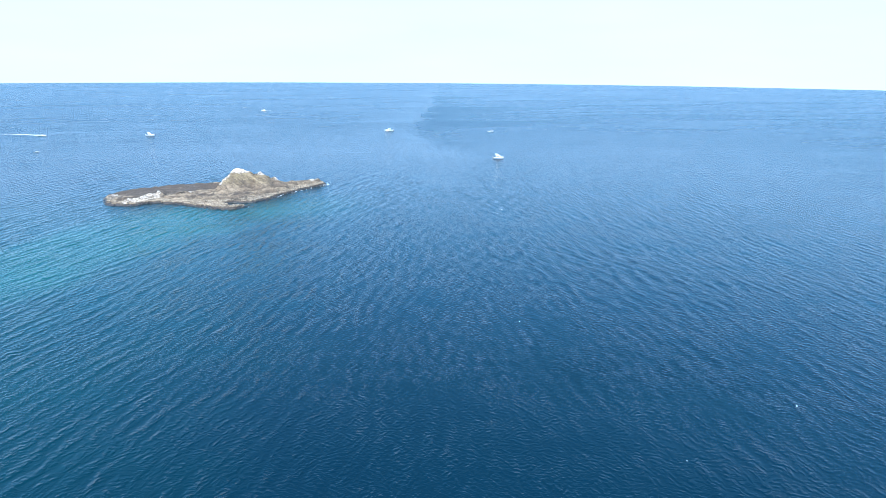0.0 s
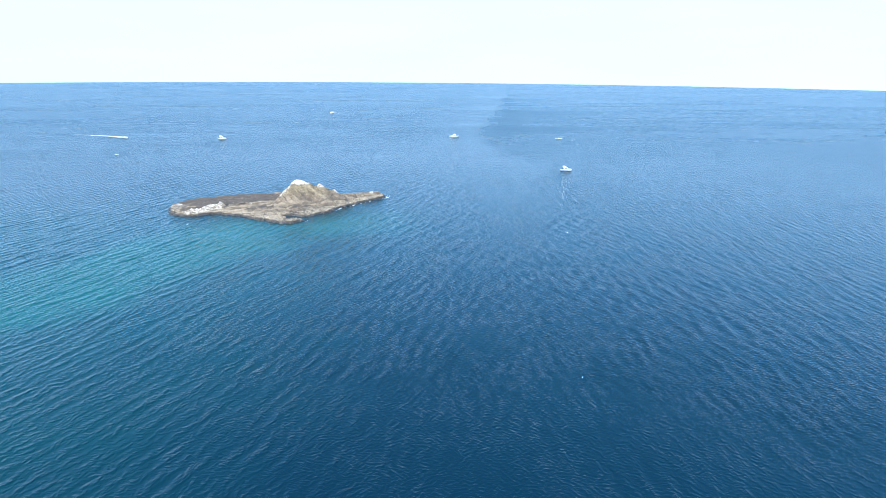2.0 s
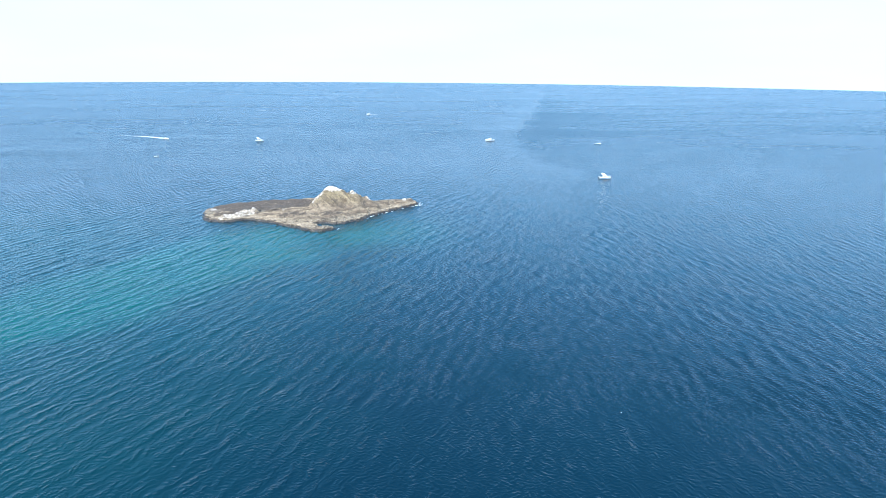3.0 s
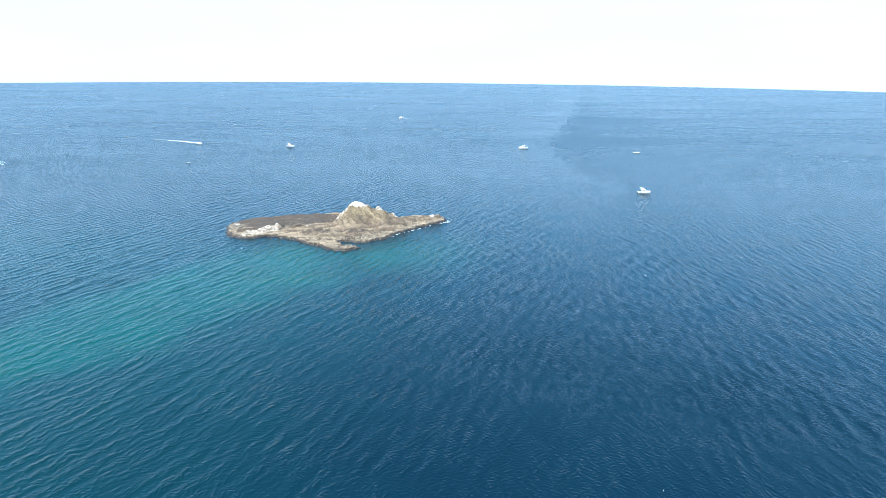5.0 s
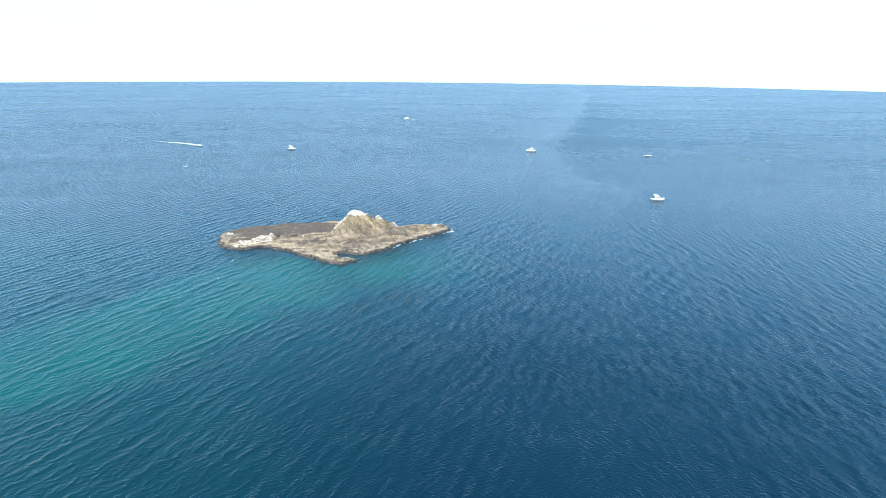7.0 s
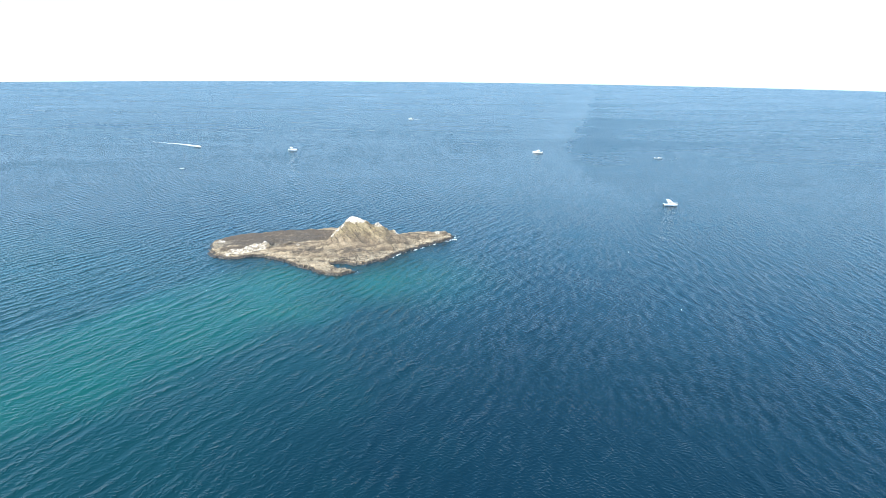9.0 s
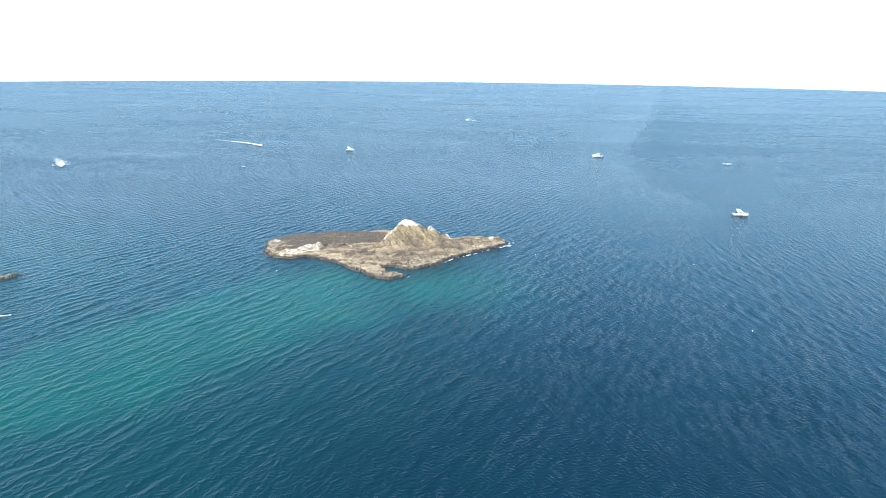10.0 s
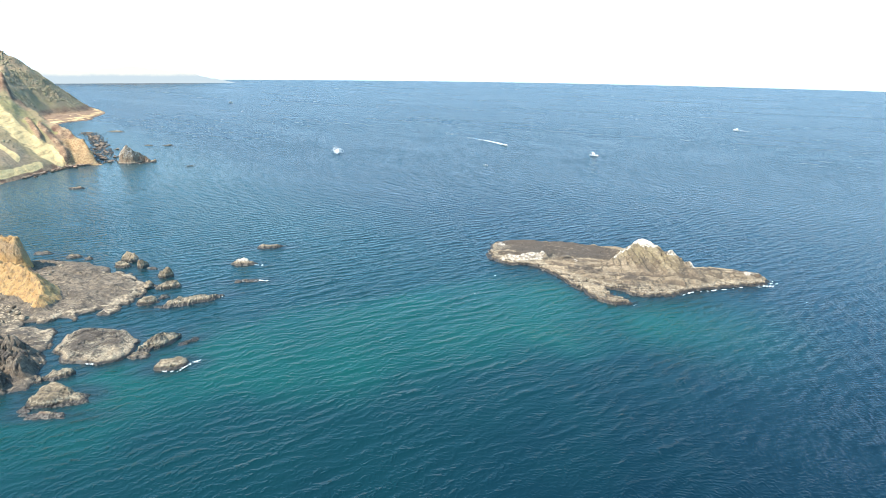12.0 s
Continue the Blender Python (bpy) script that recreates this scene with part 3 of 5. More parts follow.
# ---- sea ----
SEA_MIDDLE, SEA_REACH = (-5.0, 45.0), 2500.0
waves = random.Random(4)
WAVES = []
for course, spread, short, long, count, steep in ((-13, 0.16, 4.5, 8.5, 14, 0.024), (4, 0.2, 3.0, 6.0, 12, 0.024), (34, 0.25, 2.6, 4.6, 12, 0.020)):
    for _ in range(count):
        k = 2 * math.pi / waves.uniform(short, long)
        angle = radians(course) + waves.gauss(0, spread)
        WAVES.append((k * math.cos(angle), k * math.sin(angle), waves.uniform(0, 6.28), steep / k * waves.uniform(0.5, 1.2)))


def gusts(x, y):
    return 0.8 + 0.45 * fbm(x / 30, y / 55, 2, 91)


def swell(x, y):
    z = np.zeros(np.shape(x))
    for kx, ky, ph, a in WAVES:
        z = z + a * np.sin(kx * x + ky * y + ph)
    return z * gusts(x, y)


def drift(x, y):
    """The sideways shift that sharpens the crests."""
    dx, dy = np.zeros(x.shape), np.zeros(x.shape)
    for kx, ky, ph, a in WAVES:
        c = a * np.cos(kx * x + ky * y + ph) / math.hypot(kx, ky)
        dx, dy = dx + kx * c, dy + ky * c
    g = gusts(x, y)
    return dx * g, dy * g


def round_rocks(x, y):
    """How far a point of the sea lies from the nearest rock, in metres."""
    d = np.maximum(np.maximum(inside(x, y, ISLET), inside(x, y, HEADLAND)), np.maximum(inside(x, y, SLAB), inside(x, y, HILL)))
    d = np.maximum(d, inside(x, y, CAPE))
    for cx, cy, a, b, turn, *_ in ROCKS:
        c, s = math.cos(radians(turn)), math.sin(radians(turn))
        u, v = (c * (x - cx) + s * (y - cy)) / a, (c * (y - cy) - s * (x - cx)) / b
        d = np.maximum(d, (1 - np.hypot(u, v)) * b)
    return -d


def sea():
    x, y = grid(-300, 200, 40, 440, 0.72)
    n, m = x.shape
    idx = np.arange(n * m).reshape(n, m)
    quads = np.stack([idx[:-1, :-1], idx[1:, :-1], idx[1:, 1:], idx[:-1, 1:]], -1).reshape(-1, 4)
    rim = np.concatenate([idx[:-1, 0], idx[-1, :-1], idx[:0:-1, -1], idx[0, :0:-1]])
    co = [np.stack([x.ravel(), y.ravel()], -1)]
    base = co[0][rim] - SEA_MIDDLE
    r0 = np.hypot(*base.T)
    rings, last, count = 60, rim, n * m
    for k in range(1, rings + 1):
        r = r0 * (SEA_REACH / r0) ** ((k / rings) ** 1.0)
        co.append(SEA_MIDDLE + base / r0[:, None] * r[:, None])
        now = count + np.arange(len(rim))
        quads = np.concatenate([quads, np.stack([last, now, np.roll(now, -1), np.roll(last, -1)], -1)])
        last, count = now, count + len(rim)
    co = np.concatenate(co)
    X, Y = co.T
    edge = np.minimum(np.minimum(X + 300, 200 - X), np.minimum(Y - 40, 440 - Y))
    live = 0.75 * step(0, 170, edge)
    z = swell(X, Y) * live
    dx, dy = drift(X, Y)
    offing = step(60, 640, np.hypot(X + 18, Y - 105)) ** 0.7
    away = round_rocks(X, Y)
    wob = fbm(X / 14, Y / 14, 4, 3)
    reef = np.exp(-(np.maximum(away - 1.2 * wob, 0) / 2.6) ** 2) * np.where(X > -330, 1, 0.4)
    reef = np.maximum(reef, 0.8 * np.exp(-((X + 204) / 15) ** 2 - ((Y - 139) / 11) ** 2) * step(-0.5, 0.6, wob + 0.3))
    s = inside(X, Y, SHOAL) + 6 + 7 * wob
    shoal = step(-24, 22, s) * (0.95 + 0.2 * fbm(X / 30, Y / 30, 3, 8))
    side = 0.8 * np.exp(-((X + 62) / 22) ** 2 - ((Y - 250) / 26) ** 2) + 0.9 * np.exp(-((X + 79) / 13) ** 2 - ((Y - 238) / 18) ** 2) + 0.7 * np.exp(-((X + 112) / 22) ** 2 - ((Y - 234) / 14) ** 2)
    shore = np.exp(-(np.maximum(-inside(X, Y, HEADLAND), 0) / 26) ** 2)
    shoal = np.clip(np.maximum(shoal, np.maximum(np.maximum(0.75 * side, 0.34 * step(-15, -120, X + 10 * wob) * step(300, 200, Y)), 0.35 * shore)), 0, 1)
    bay = np.exp(-(np.maximum(-inside(X, Y, HILL), 0) / 120) ** 2) * step(330, 220, Y) * step(-300, -400, X)
    # a tide line: smooth water to the west of it, ruffled water to the east
    course = np.interp(Y, [190, 240, 323, 374, 422, 460, 570, 700, 1218, 1760, 2600], [-12, -1, 14, 20, 19, -4, -25, -26, -17, -24, -24])
    off = X - course + 9 * fbm(X / 25, Y / 45, 5, 12, 0.6)
    ruffled = step(-5 - Y / 60, 8 + Y / 60, off) * (0.25 + 0.75 * np.exp(-np.maximum(off, 0) / 60)) - 0.3 * step(-90, -5, off) * step(2, -6, off)
    ruffled = ruffled * step(180, 330, Y) * (0.25 + 0.75 * step(1700, 600, Y))
    sand = np.clip(bay, 0, 1) * 0.6
    me = faces_mesh("sea", np.stack([X + dx * live, Y + dy * live, z], -1), quads, WATER, None,
                    {"reef": np.clip(reef, 0, 1), "shoal": shoal, "ruffled": ruffled, "sand": sand, "offing": offing})
    return tagged(new("water", me), "deep blue rippled sea with a teal shoal", "sea", kind="structure")


sea()


def seams(x, y, z, across, dip, thick, seed):
    """The dark partings between tilted beds, 0 to 1."""
    q = (x * math.cos(across) + y * math.sin(across) + dip * z) / thick + 0.8 * fbm(x / 6, y / 6, 3, seed)
    f = q - np.floor(q)
    return step(0.62, 0.86, f) * step(-0.5, 0.3, fbm(x / 4, y / 4, 2, seed + 3))


# ---- rock islet ----
def strata(x, y, z, across, dip, thick, seed, wander=0.35):
    """Tilted beds: each point's place within its bed, 0 to 1, and the bed's own number, -1 to 1."""
    q = (x * math.cos(across) + y * math.sin(across) + dip * z) / thick + wander * fbm(x / 8, y / 8, 3, seed)
    i = np.floor(q)
    return q - i, lattice(i, i * 0, seed + 5)


def islet():
    x, y = grid(-166, -60, 237, 312, 0.28)
    wob = fbm(x / 7, y / 7, 4, 21)
    chunk, _ = blocks(x + 0.8 * wob, y, 1.9, 5)
    s = inside(x, y, ISLET) + 0.7 * wob + 0.8 * chunk + 0.45 * ridged(x / 2.2, y / 2.2, 3, 4)
    shelf = np.where(s > 0, 0.36 * (1 - np.exp(-np.maximum(s, 0) / 0.2)) + 0.8 * step(0.9, 1.5, s), np.maximum(s * 0.7, -1.5))
    h = shelf + 0.9 * step(1.8, 11, s) * (1 + 0.4 * wob)
    main = [(-115, 286, 2.6), (-110.5, 285, 3.2), (-109, 284.5, 6.8), (-107.2, 284, 10.2), (-105, 284, 11.2), (-102, 284, 11.0), (-99.3, 284.3, 10.2), (-96.5, 284.3, 9.0),
            (-94.4, 284, 8.6), (-93, 284, 10.0), (-91.5, 283.4, 9.0), (-88, 283, 7.2), (-85.5, 283.5, 6.6), (-83, 285.5, 4.8), (-81, 288, 3.9), (-76, 295, 3.0), (-70, 300, 2.7)]
    crest = ridge(x, y, main, 1.5, 0.57) + 0.4 * ridged(x / 3, y / 3, 3, 7)
    # the sharp western edge of the crag comes straight down to the south, steep on its outer side
    rib = ridge(x, y, [(-106.5, 283, 10.8), (-108.3, 277, 7.4), (-110.3, 271, 4.2), (-111.5, 265, 2.0)], 0.55, 1.25)
    crest = np.where(x < -107 - (284 - y) * 0.24, np.minimum(crest, ridge(x, y, main, 1.5, 1.25)), crest)
    rib2 = ridge(x, y, [(-93, 284, 9.4), (-88.5, 279, 6.0), (-82, 273, 2.6)], 1.3, 0.8)
    rim = ridge(x, y, [(-158, 259, 1.8), (-155, 268, 2.6), (-146, 274.5, 3.1), (-137, 281, 3.2), (-127, 287, 3.0), (-120, 288, 3.2),
                       (-114, 286, 3.2)], 0.8, 0.16)
    white = ridge(x, y, [(-145, 249, 1.6), (-139, 257, 2.7), (-134.5, 262, 3.3)], 0.4, 0.6)
    knob = np.maximum(ridge(x, y, [(-134.6, 261, 4.1), (-133.4, 262, 4.0)], 1.4, 1.4),
                      ridge(x, y, [(-124, 261, 2.6), (-120.5, 263.5, 3.5), (-117, 265, 2.4)], 0.8, 0.9))
    front = ridge(x, y, [(-128, 258, 1.8), (-116, 256, 1.9), (-104, 256, 1.7), (-95, 263, 1.8)], 0.25, 0.35)
    ends = ridge(x, y, [(-72, 297, 2.9), (-67.5, 302, 3.0)], 0.9, 0.9)
    top = np.maximum.reduce([crest, rib, rib2, rim, white, knob, front, ends])
    lim = step(-0.2, 3.0, s)
    h = np.where(top > h, h + (top - h) * lim, h)
    up = step(0.3, 3.0, s)
    turn = 0.5 * fbm(x / 25, y / 25, 2, 15)
    high = step(2.6, 4.6, h)
    flat = step(-4, 3, ridge(x, y, [(-152, 264, 8), (-138, 273, 10), (-121, 280, 7)], 1, 1)) * (1 - high)
    # low ledges: beds that strike along the islet, each breaking off in a small step
    fl, own_low = strata(x + 6 * turn, y - 4 * turn, h, radians(122), 1.1, 1.9, 3)
    h = h + up * (1 - high) * (0.80 - 0.55 * flat) * (fl - 0.5 - 1.0 * step(0.80, 0.98, fl) + 0.35 * own_low)
    # the crag: steep slabs dipping to the south-east
    fh, own_high = strata(x + 1.5 * turn, y, h, 0.2, 2.1, 3.4, 9, 0.25)
    ff, own_fine = strata(x, y, h, 0.2, 2.1, 1.3, 29, 0.35)
    h = h + up * high * (0.95 * (fh - 0.5 - 1.0 * step(0.80, 0.99, fh) + 0.5 * own_high) + 0.16 * (ff - 0.5 - step(0.7, 1.0, ff)))
    rocky = step(-0.6, 0.4, fbm(x / 12, y / 12, 2, 23) + 0.15) * (1 - 0.6 * flat)
    h = h + up * (0.5 - 0.25 * high) * broken(x, y, 2.4, 2.2, 32, 71, 0.35) * rocky
    h = h + step(0.0, 1.2, s) * 0.12 * broken(x, y, 1.3, 1.8, 32, 73, 0.35) * (1 - 0.5 * flat)
    h = h + up * (0.42 - 0.12 * high) * fbm(x / 5.5, y / 5.5, 4, 33, 0.5)
    h = np.where(h > 10.8, 10.8 + (h - 10.8) * 0.4, h)
    # the deep cleft down the face
    cut = ridge(x, y, [(-104, 279, 0.3), (-99.5, 276, 1.2), (-95, 273.5, 1.2), (-91, 271.5, 0.6)], 1.0, 1.8)
    h = h - 0.9 * np.clip(cut, 0, 1)
    tone = (1 - high) * own_low * (1 - 0.4 * flat) + high * (0.05 + 0.6 * own_high + 0.45 * own_fine)
    streak = fbm((0.8 * x + 0.6 * y) / 16, (0.8 * y - 0.6 * x) / 2.6, 4, 37)
    dark = np.clip(0.95 * flat + 0.08 + 0.16 * step(3.6, 2.0, h) + 0.25 * wob + 0.5 * streak, 0, 1) * step(0.6, 2.2, s)
    seam = (1 - high) * step(0.78, 0.92, fl) * step(-0.5, 0.3, fbm(x / 4, y / 4, 2, 6)) * 0.85 + high * (0.9 * step(0.74, 0.9, fh) + 0.35 * step(0.75, 0.95, ff)) * step(-0.6, 0.2, fbm(x / 4, y / 4, 2, 22))
    # besides the bed partings, the shade inside the cleft is painted dark
    seam = np.maximum(seam * up, np.clip(cut, 0, 1))
    ochre = 0.8 * step(3.5, 7, h) * step(0.0, 6.0, ridge(x, y, [(-106, 276, 12), (-94, 276, 12)], 1, 1))
    guano = np.maximum.reduce([
        0.85 * step(8.6, 10.0, h), 0.62 * step(1.5, 0.3, -ridge(x, y, [(-106.5, 283, 0), (-108.3, 277, 0), (-109.5, 273, 0)], 1, 1)) * high, step(7.4, 9.0, h) * np.exp(-((x + 92) / 3.2) ** 2 - ((y - 283) / 3) ** 2),
        0.62 * step(4.0, 2.0, -ridge(x, y, [(-144, 251, 0), (-139.5, 255, 0), (-135.5, 259.5, 0)], 1, 1) + 0.9 * wob), step(3.0, 4.0, h) * np.exp(-((x + 134) / 3) ** 2 - ((y - 261.5) / 3) ** 2),
        0.75 * np.exp(-((x + 84) / 3.0) ** 2 - ((y - 284) / 2.5) ** 2) * step(4.0, 5.5, h),
        0.8 * np.exp(-((x + 70) / 4) ** 2 - ((y - 299) / 4) ** 2) * step(1.8, 2.8, h),
        0.55 * np.exp(-((x + 156) / 3) ** 2 - ((y - 262) / 3) ** 2), 0.6 * np.exp(-((x + 120.5) / 1.6) ** 2 - ((y - 263.5) / 1.6) ** 2)])
    zone = np.where(h > 4.2, 0, np.where((dark > 0.45) & (x < -112), 1, 2))
    zone = np.where(inside(x, y, [(-105, 240), (-86, 240), (-86, 254.5), (-99, 253.5)]) > 0, 3, zone)
    zone = np.where(inside(x, y, [(-74, 293), (-60, 293), (-60, 312), (-74, 312)]) > 0, 4, zone)
    zone = np.where((guano > 0.45) & (x < -132) & (y < 264), 5, zone)
    return landform("rock_islet", "craggy tan rock islet with guano-whitened peak in the sea", "islet", x, y, h, ROCK, h > -1.0,
                    {"dark": dark, "ochre": ochre, "guano": guano, "seam": seam, "tone": tone}, zone,
                    [("peak", "steep ochre crag with whitened summits"), ("plateau", "dark weathered rock flat"), ("slope", "tan broken rock slope"),
                     ("spit", "low hooked rock spit at the water"), ("end_knoll", "whitened knoll at the tip"), ("white_slab", "slab whitened by guano")], 2)


islet()


# ---- the shore: headland, hillsides ----
def headland():
    x, y = grid(-300, -158, 60, 143, 0.42)
    wob = fbm(x / 8, y / 8, 4, 51)
    chunk, _ = blocks(x + 0.8 * wob, y, 3.0, 6)
    s = inside(x, y, HEADLAND) + 0.8 * wob + 0.8 * chunk + 0.5 * ridged(x / 2.4, y / 2.4, 3, 14)
    shelf = np.where(s > 0, 0.9 * (1 - np.exp(-np.maximum(s, 0) / 0.8)), np.maximum(s * 0.7, -1.5))
    h = shelf + 0.5 * step(2, 10, s) * (1 + wob)
    block = ridge(x, y, [(-285, 80, 18), (-274, 100, 14.5), (-266, 107, 13.4), (-257, 111.5, 12.6)], 4.5, 2.2) + 3.0
    block = np.minimum(block, 12.6 + 0.05 * (110 - y)) + 0.5 * wob
    # heights on the block's side where shade is put into the colour
    block_shade = step(5.0, 7.5, block) * step(12.4, 10.5, block)
    slope = ridge(x, y, [(-262, 86, 16), (-250, 98, 12.2), (-237, 105.5, 9.6), (-226, 109.5, 8.2), (-217, 110.5, 6.6), (-211, 108.5, 4.6)], 1.0, 1.0)
    near = ridge(x, y, [(-215, 75, 10), (-200, 88, 6.6), (-184, 96, 5.4), (-175, 98, 4.8), (-169, 97.5, 3.4)], 0.8, 0.7)
    near2 = ridge(x, y, [(-190, 80, 7), (-178, 88, 5), (-168, 93, 3.2)], 0.9, 0.8)
    rugged = 1.7 * broken(x, y, 4.2, 1.4, 20, 67, 0.4) + 0.8 * broken(x, y, 2.0, 1.5, 50, 68, 0.45)
    near, near2 = near + rugged, near2 + 0.6 * rugged
    inland = (100 - y) * 0.32 + 1
    top = np.maximum.reduce([block, slope, near, near2, np.where(y < 92, np.minimum(inland, 16), 0)])
    h = np.where(top > h, h + (top - h) * step(-0.2, 3.5, s), h)
    up = step(0.4, 4, s)
    h = h + up * (0.26 + 0.03 * h) * beds(x + 5 * wob, y, h, radians(125), 0.4, 2.3, 23)
    patchy = step(-0.5, 0.5, fbm(x / 10, y / 10, 2, 63))
    h = h + up * 0.34 * broken(x, y, 3.0, 1.8, 35, 64, 0.3) * patchy
    h = h + step(0.0, 1.2, s) * 0.16 * broken(x, y, 1.5, 1.8, 35, 66, 0.35) * (0.25 + 0.75 * step(8, 3, s)) * (0.4 + 0.6 * patchy)
    h = h + up * (0.3 + 0.09 * np.clip(h, 0, 8)) * fbm(x / 5.0, y / 5.0, 4, 61, 0.5) * 1.2
    h = h + step(3, 5, h) * step(-205, -212, x) * (0.5 * fbm(x / 2.2, y / 2.2, 4, 69, 0.6) + 0.35 * broken(x, y, 2.0, 1.5, 20, 70, 0.3))
    orange = step(1.0, 2.6, np.maximum(slope, block) + 0.9 * wob) * step(-200, -207, x) * (0.85 + 0.2 * wob)
    # shade on the outcrop's seaward side, painted in dark patches
    dark = 0.6 * np.exp(-((x + 171) / 9) ** 2 - ((y - 101.5) / 4.5) ** 2) * step(-0.1, 0.3, fbm(x / 3, y / 3, 3, 77))
    # more dark patches over the outcrop, painted for the shade in its cavities
    dark = np.maximum(dark, 0.7 * step(-203, -196, x) * step(0.25, 0.45, fbm(x / 2.2, y / 2.2, 3, 79)))
    dark = np.maximum(dark, 0.42 * np.exp(-((x + 240) / 16) ** 2 - ((y - 127) / 7) ** 2))
    cobble = np.clip(1.3 * np.exp(-((x + 213) / 9) ** 2 - ((y - 100) / 4) ** 2), 0, 1)
    pale = 0.75 * step(6, 1.0, s) * step(0.3, 0.7, h) * step(-250, -225, x) * step(-180, -190, x) + 0.25 * (x > -195)
    zone = np.where(orange > 0.5, 0, np.where(cobble > 0.5, 2, np.where((x > -200) & (h > 1.8), 3, 1)))
    global HEAD_GRID
    HEAD_GRID = x, y, h
    return landform("headland", "orange earth bluff above grey bedrock ledges at the water", "headland", x, y, h, SHORE, h > -1.0,
                    {"orange": orange, "dark": dark, "cobble": cobble, "pale": pale, "ledge": 0.5 * block_shade * (block > slope)}, zone,
                    [("bluff", "bare orange earth bluff"), ("ledge", "grey bedrock ledge with pale edges"), ("cobble_beach", "pale cobbles"), ("outcrop", "dark jagged outcrop")], 1)


headland()


def hill_heights(x, y, outline, crests, seed):
    wob = fbm(x / 40, y / 40, 4, seed)
    s = inside(x, y, outline) + 5 * wob
    beach = np.where(s > 0, 1.5 * (1 - np.exp(-np.maximum(s, 0) / 3)) + 0.03 * np.maximum(s, 0), np.maximum(s * 0.5, -3))
    top = np.maximum.reduce([ridge(x, y, c, a, b) for c, a, b in crests])
    gully = ridged(x / 28 + 0.3 * wob, y / 28, 4, seed + 3)
    top = top - 3 + 3.5 * gully * step(8, 45, top)
    h = np.where(top > beach, beach + (top - beach) * step(2, 16, s), beach)
    h = h + step(1, 8, s) * (0.3 + 0.7 * step(4, 30, top)) * (0.9 * fbm(x / 7, y / 7, 4, seed + 9) + 1.6 * ridged(x / 11, y / 11, 3, seed + 5))
    return s, h, gully, wob


def hillside():
    """The face rises inland from the foot; along counts metres northwards along it, deep metres inland."""
    x, y = grid(-730, -415, 10, 240, 1.1)
    along = y + 0.17 * (x + 444)
    foot = np.interp(along, [60, 130, 145, 161, 173, 180, 190], [-435, -444, -462, -481, -490, -486, -480])
    deep = foot - x
    steps = [60, 120, 138.5, 141, 145, 150, 157, 162.5, 170, 176, 182.5, 187, 230]
    crest = np.interp(along, steps, [72, 58, 50, 47, 42.5, 37, 31.5, 26, 23, 20, 15, 3, 0])
    back = np.interp(along, steps, [260, 190, 156, 144, 134, 118, 92, 71, 49, 33, 15, 8, 8])
    wob = fbm(x / 30, y / 30, 4, 101)
    q = deep / back
    h = np.where(q < 1, crest * (0.05 * step(0, 0.1, q) + 0.95 * np.maximum(q, 0) ** 0.9), crest - 0.3 * (deep - back))
    h = np.where(deep < 0, np.maximum(0.3 * deep, -3), h)
    far = along - 187 - 3 * wob
    h = np.where(far > 0, np.minimum(h, 0.6 - 0.25 * far), h)
    lines = {}
    for key, path in (("streak", [(126, 122), (130, 112), (144, 56), (166, 5)]), ("lower", [(128, 56), (141, 20)]), ("thin", [(148, 55), (164, 7)]),
                      ("rib", [(150, 82), (155, 46)]), ("spur", [(157, 65), (169, 10)])):
        lines[key] = -ridge(along + 1.5 * wob, deep / 3, [(a, d / 3, 0) for a, d in path], 1, 1)
    craggy = np.maximum(np.exp(-(lines["rib"] / 2.2) ** 2), np.exp(-(lines["spur"] / 2.4) ** 2))
    skyline = step(0.8, 0.95, q) * step(1.2, 1.05, q) * step(160, 146, along)
    up = step(0, 8, deep) * step(0.5, 4, h)
    rough = np.maximum(craggy, np.maximum(0.7 * skyline, step(162, 168, along)))
    h = h + up * (1.0 * fbm(x / 13, y / 13, 4, 103) + (0.35 + 1.5 * rough) * ridged(x / 5, y / 5, 4, 107)) + 3.0 * craggy * up + 11 * np.exp(-((along - 137.5) / 3.2) ** 2 - ((q - 1) / 0.10) ** 2)
    streak = np.maximum.reduce([np.exp(-(lines["streak"] / (3.6 + 0.02 * deep)) ** 2), 0.9 * np.exp(-(lines["lower"] / 1.5) ** 2), 0.85 * np.exp(-(lines["thin"] / 1.5) ** 2),
                                0.8 * step(16, 9, deep) * step(2, 5, deep) * step(158, 150, along)])
    scree = np.clip(streak - 0.8 * craggy, 0, 1)
    bare = np.maximum.reduce([craggy, 0.75 * skyline, 0.8 * step(161, 165, along) * step(0.0, 0.5, ridged(x / 7, y / 7, 3, 109)) * step(30, 22, h), 0.9 * step(5, 2, h) * step(-6, 0, deep)])
    cliff = 0.75 * step(163, 167, along) * step(20, 14, h) * (1 - craggy)
    grass = step(0.35, 0.55, q + 0.1 * wob) * step(0.95, 0.75, q)
    zone = np.where(scree > 0.6, 1, np.where(bare > 0.6, 2, 0))
    landform("hillside", "steep grassy hillside with pale yellow scree and crags", "hillside", x, y, h, EARTH, h > -2.0,
             {"scree": scree, "bare": np.clip(bare, 0, 1), "orange": cliff, "grass": grass}, zone,
             [("slope", "dry grass and scrub slope"), ("scree", "pale yellow scree"), ("crag", "reddish brown crag")], 0, True)
    return x, y, h, deep, np.maximum(np.maximum(scree, bare), cliff)


HILL_GRID = hillside()


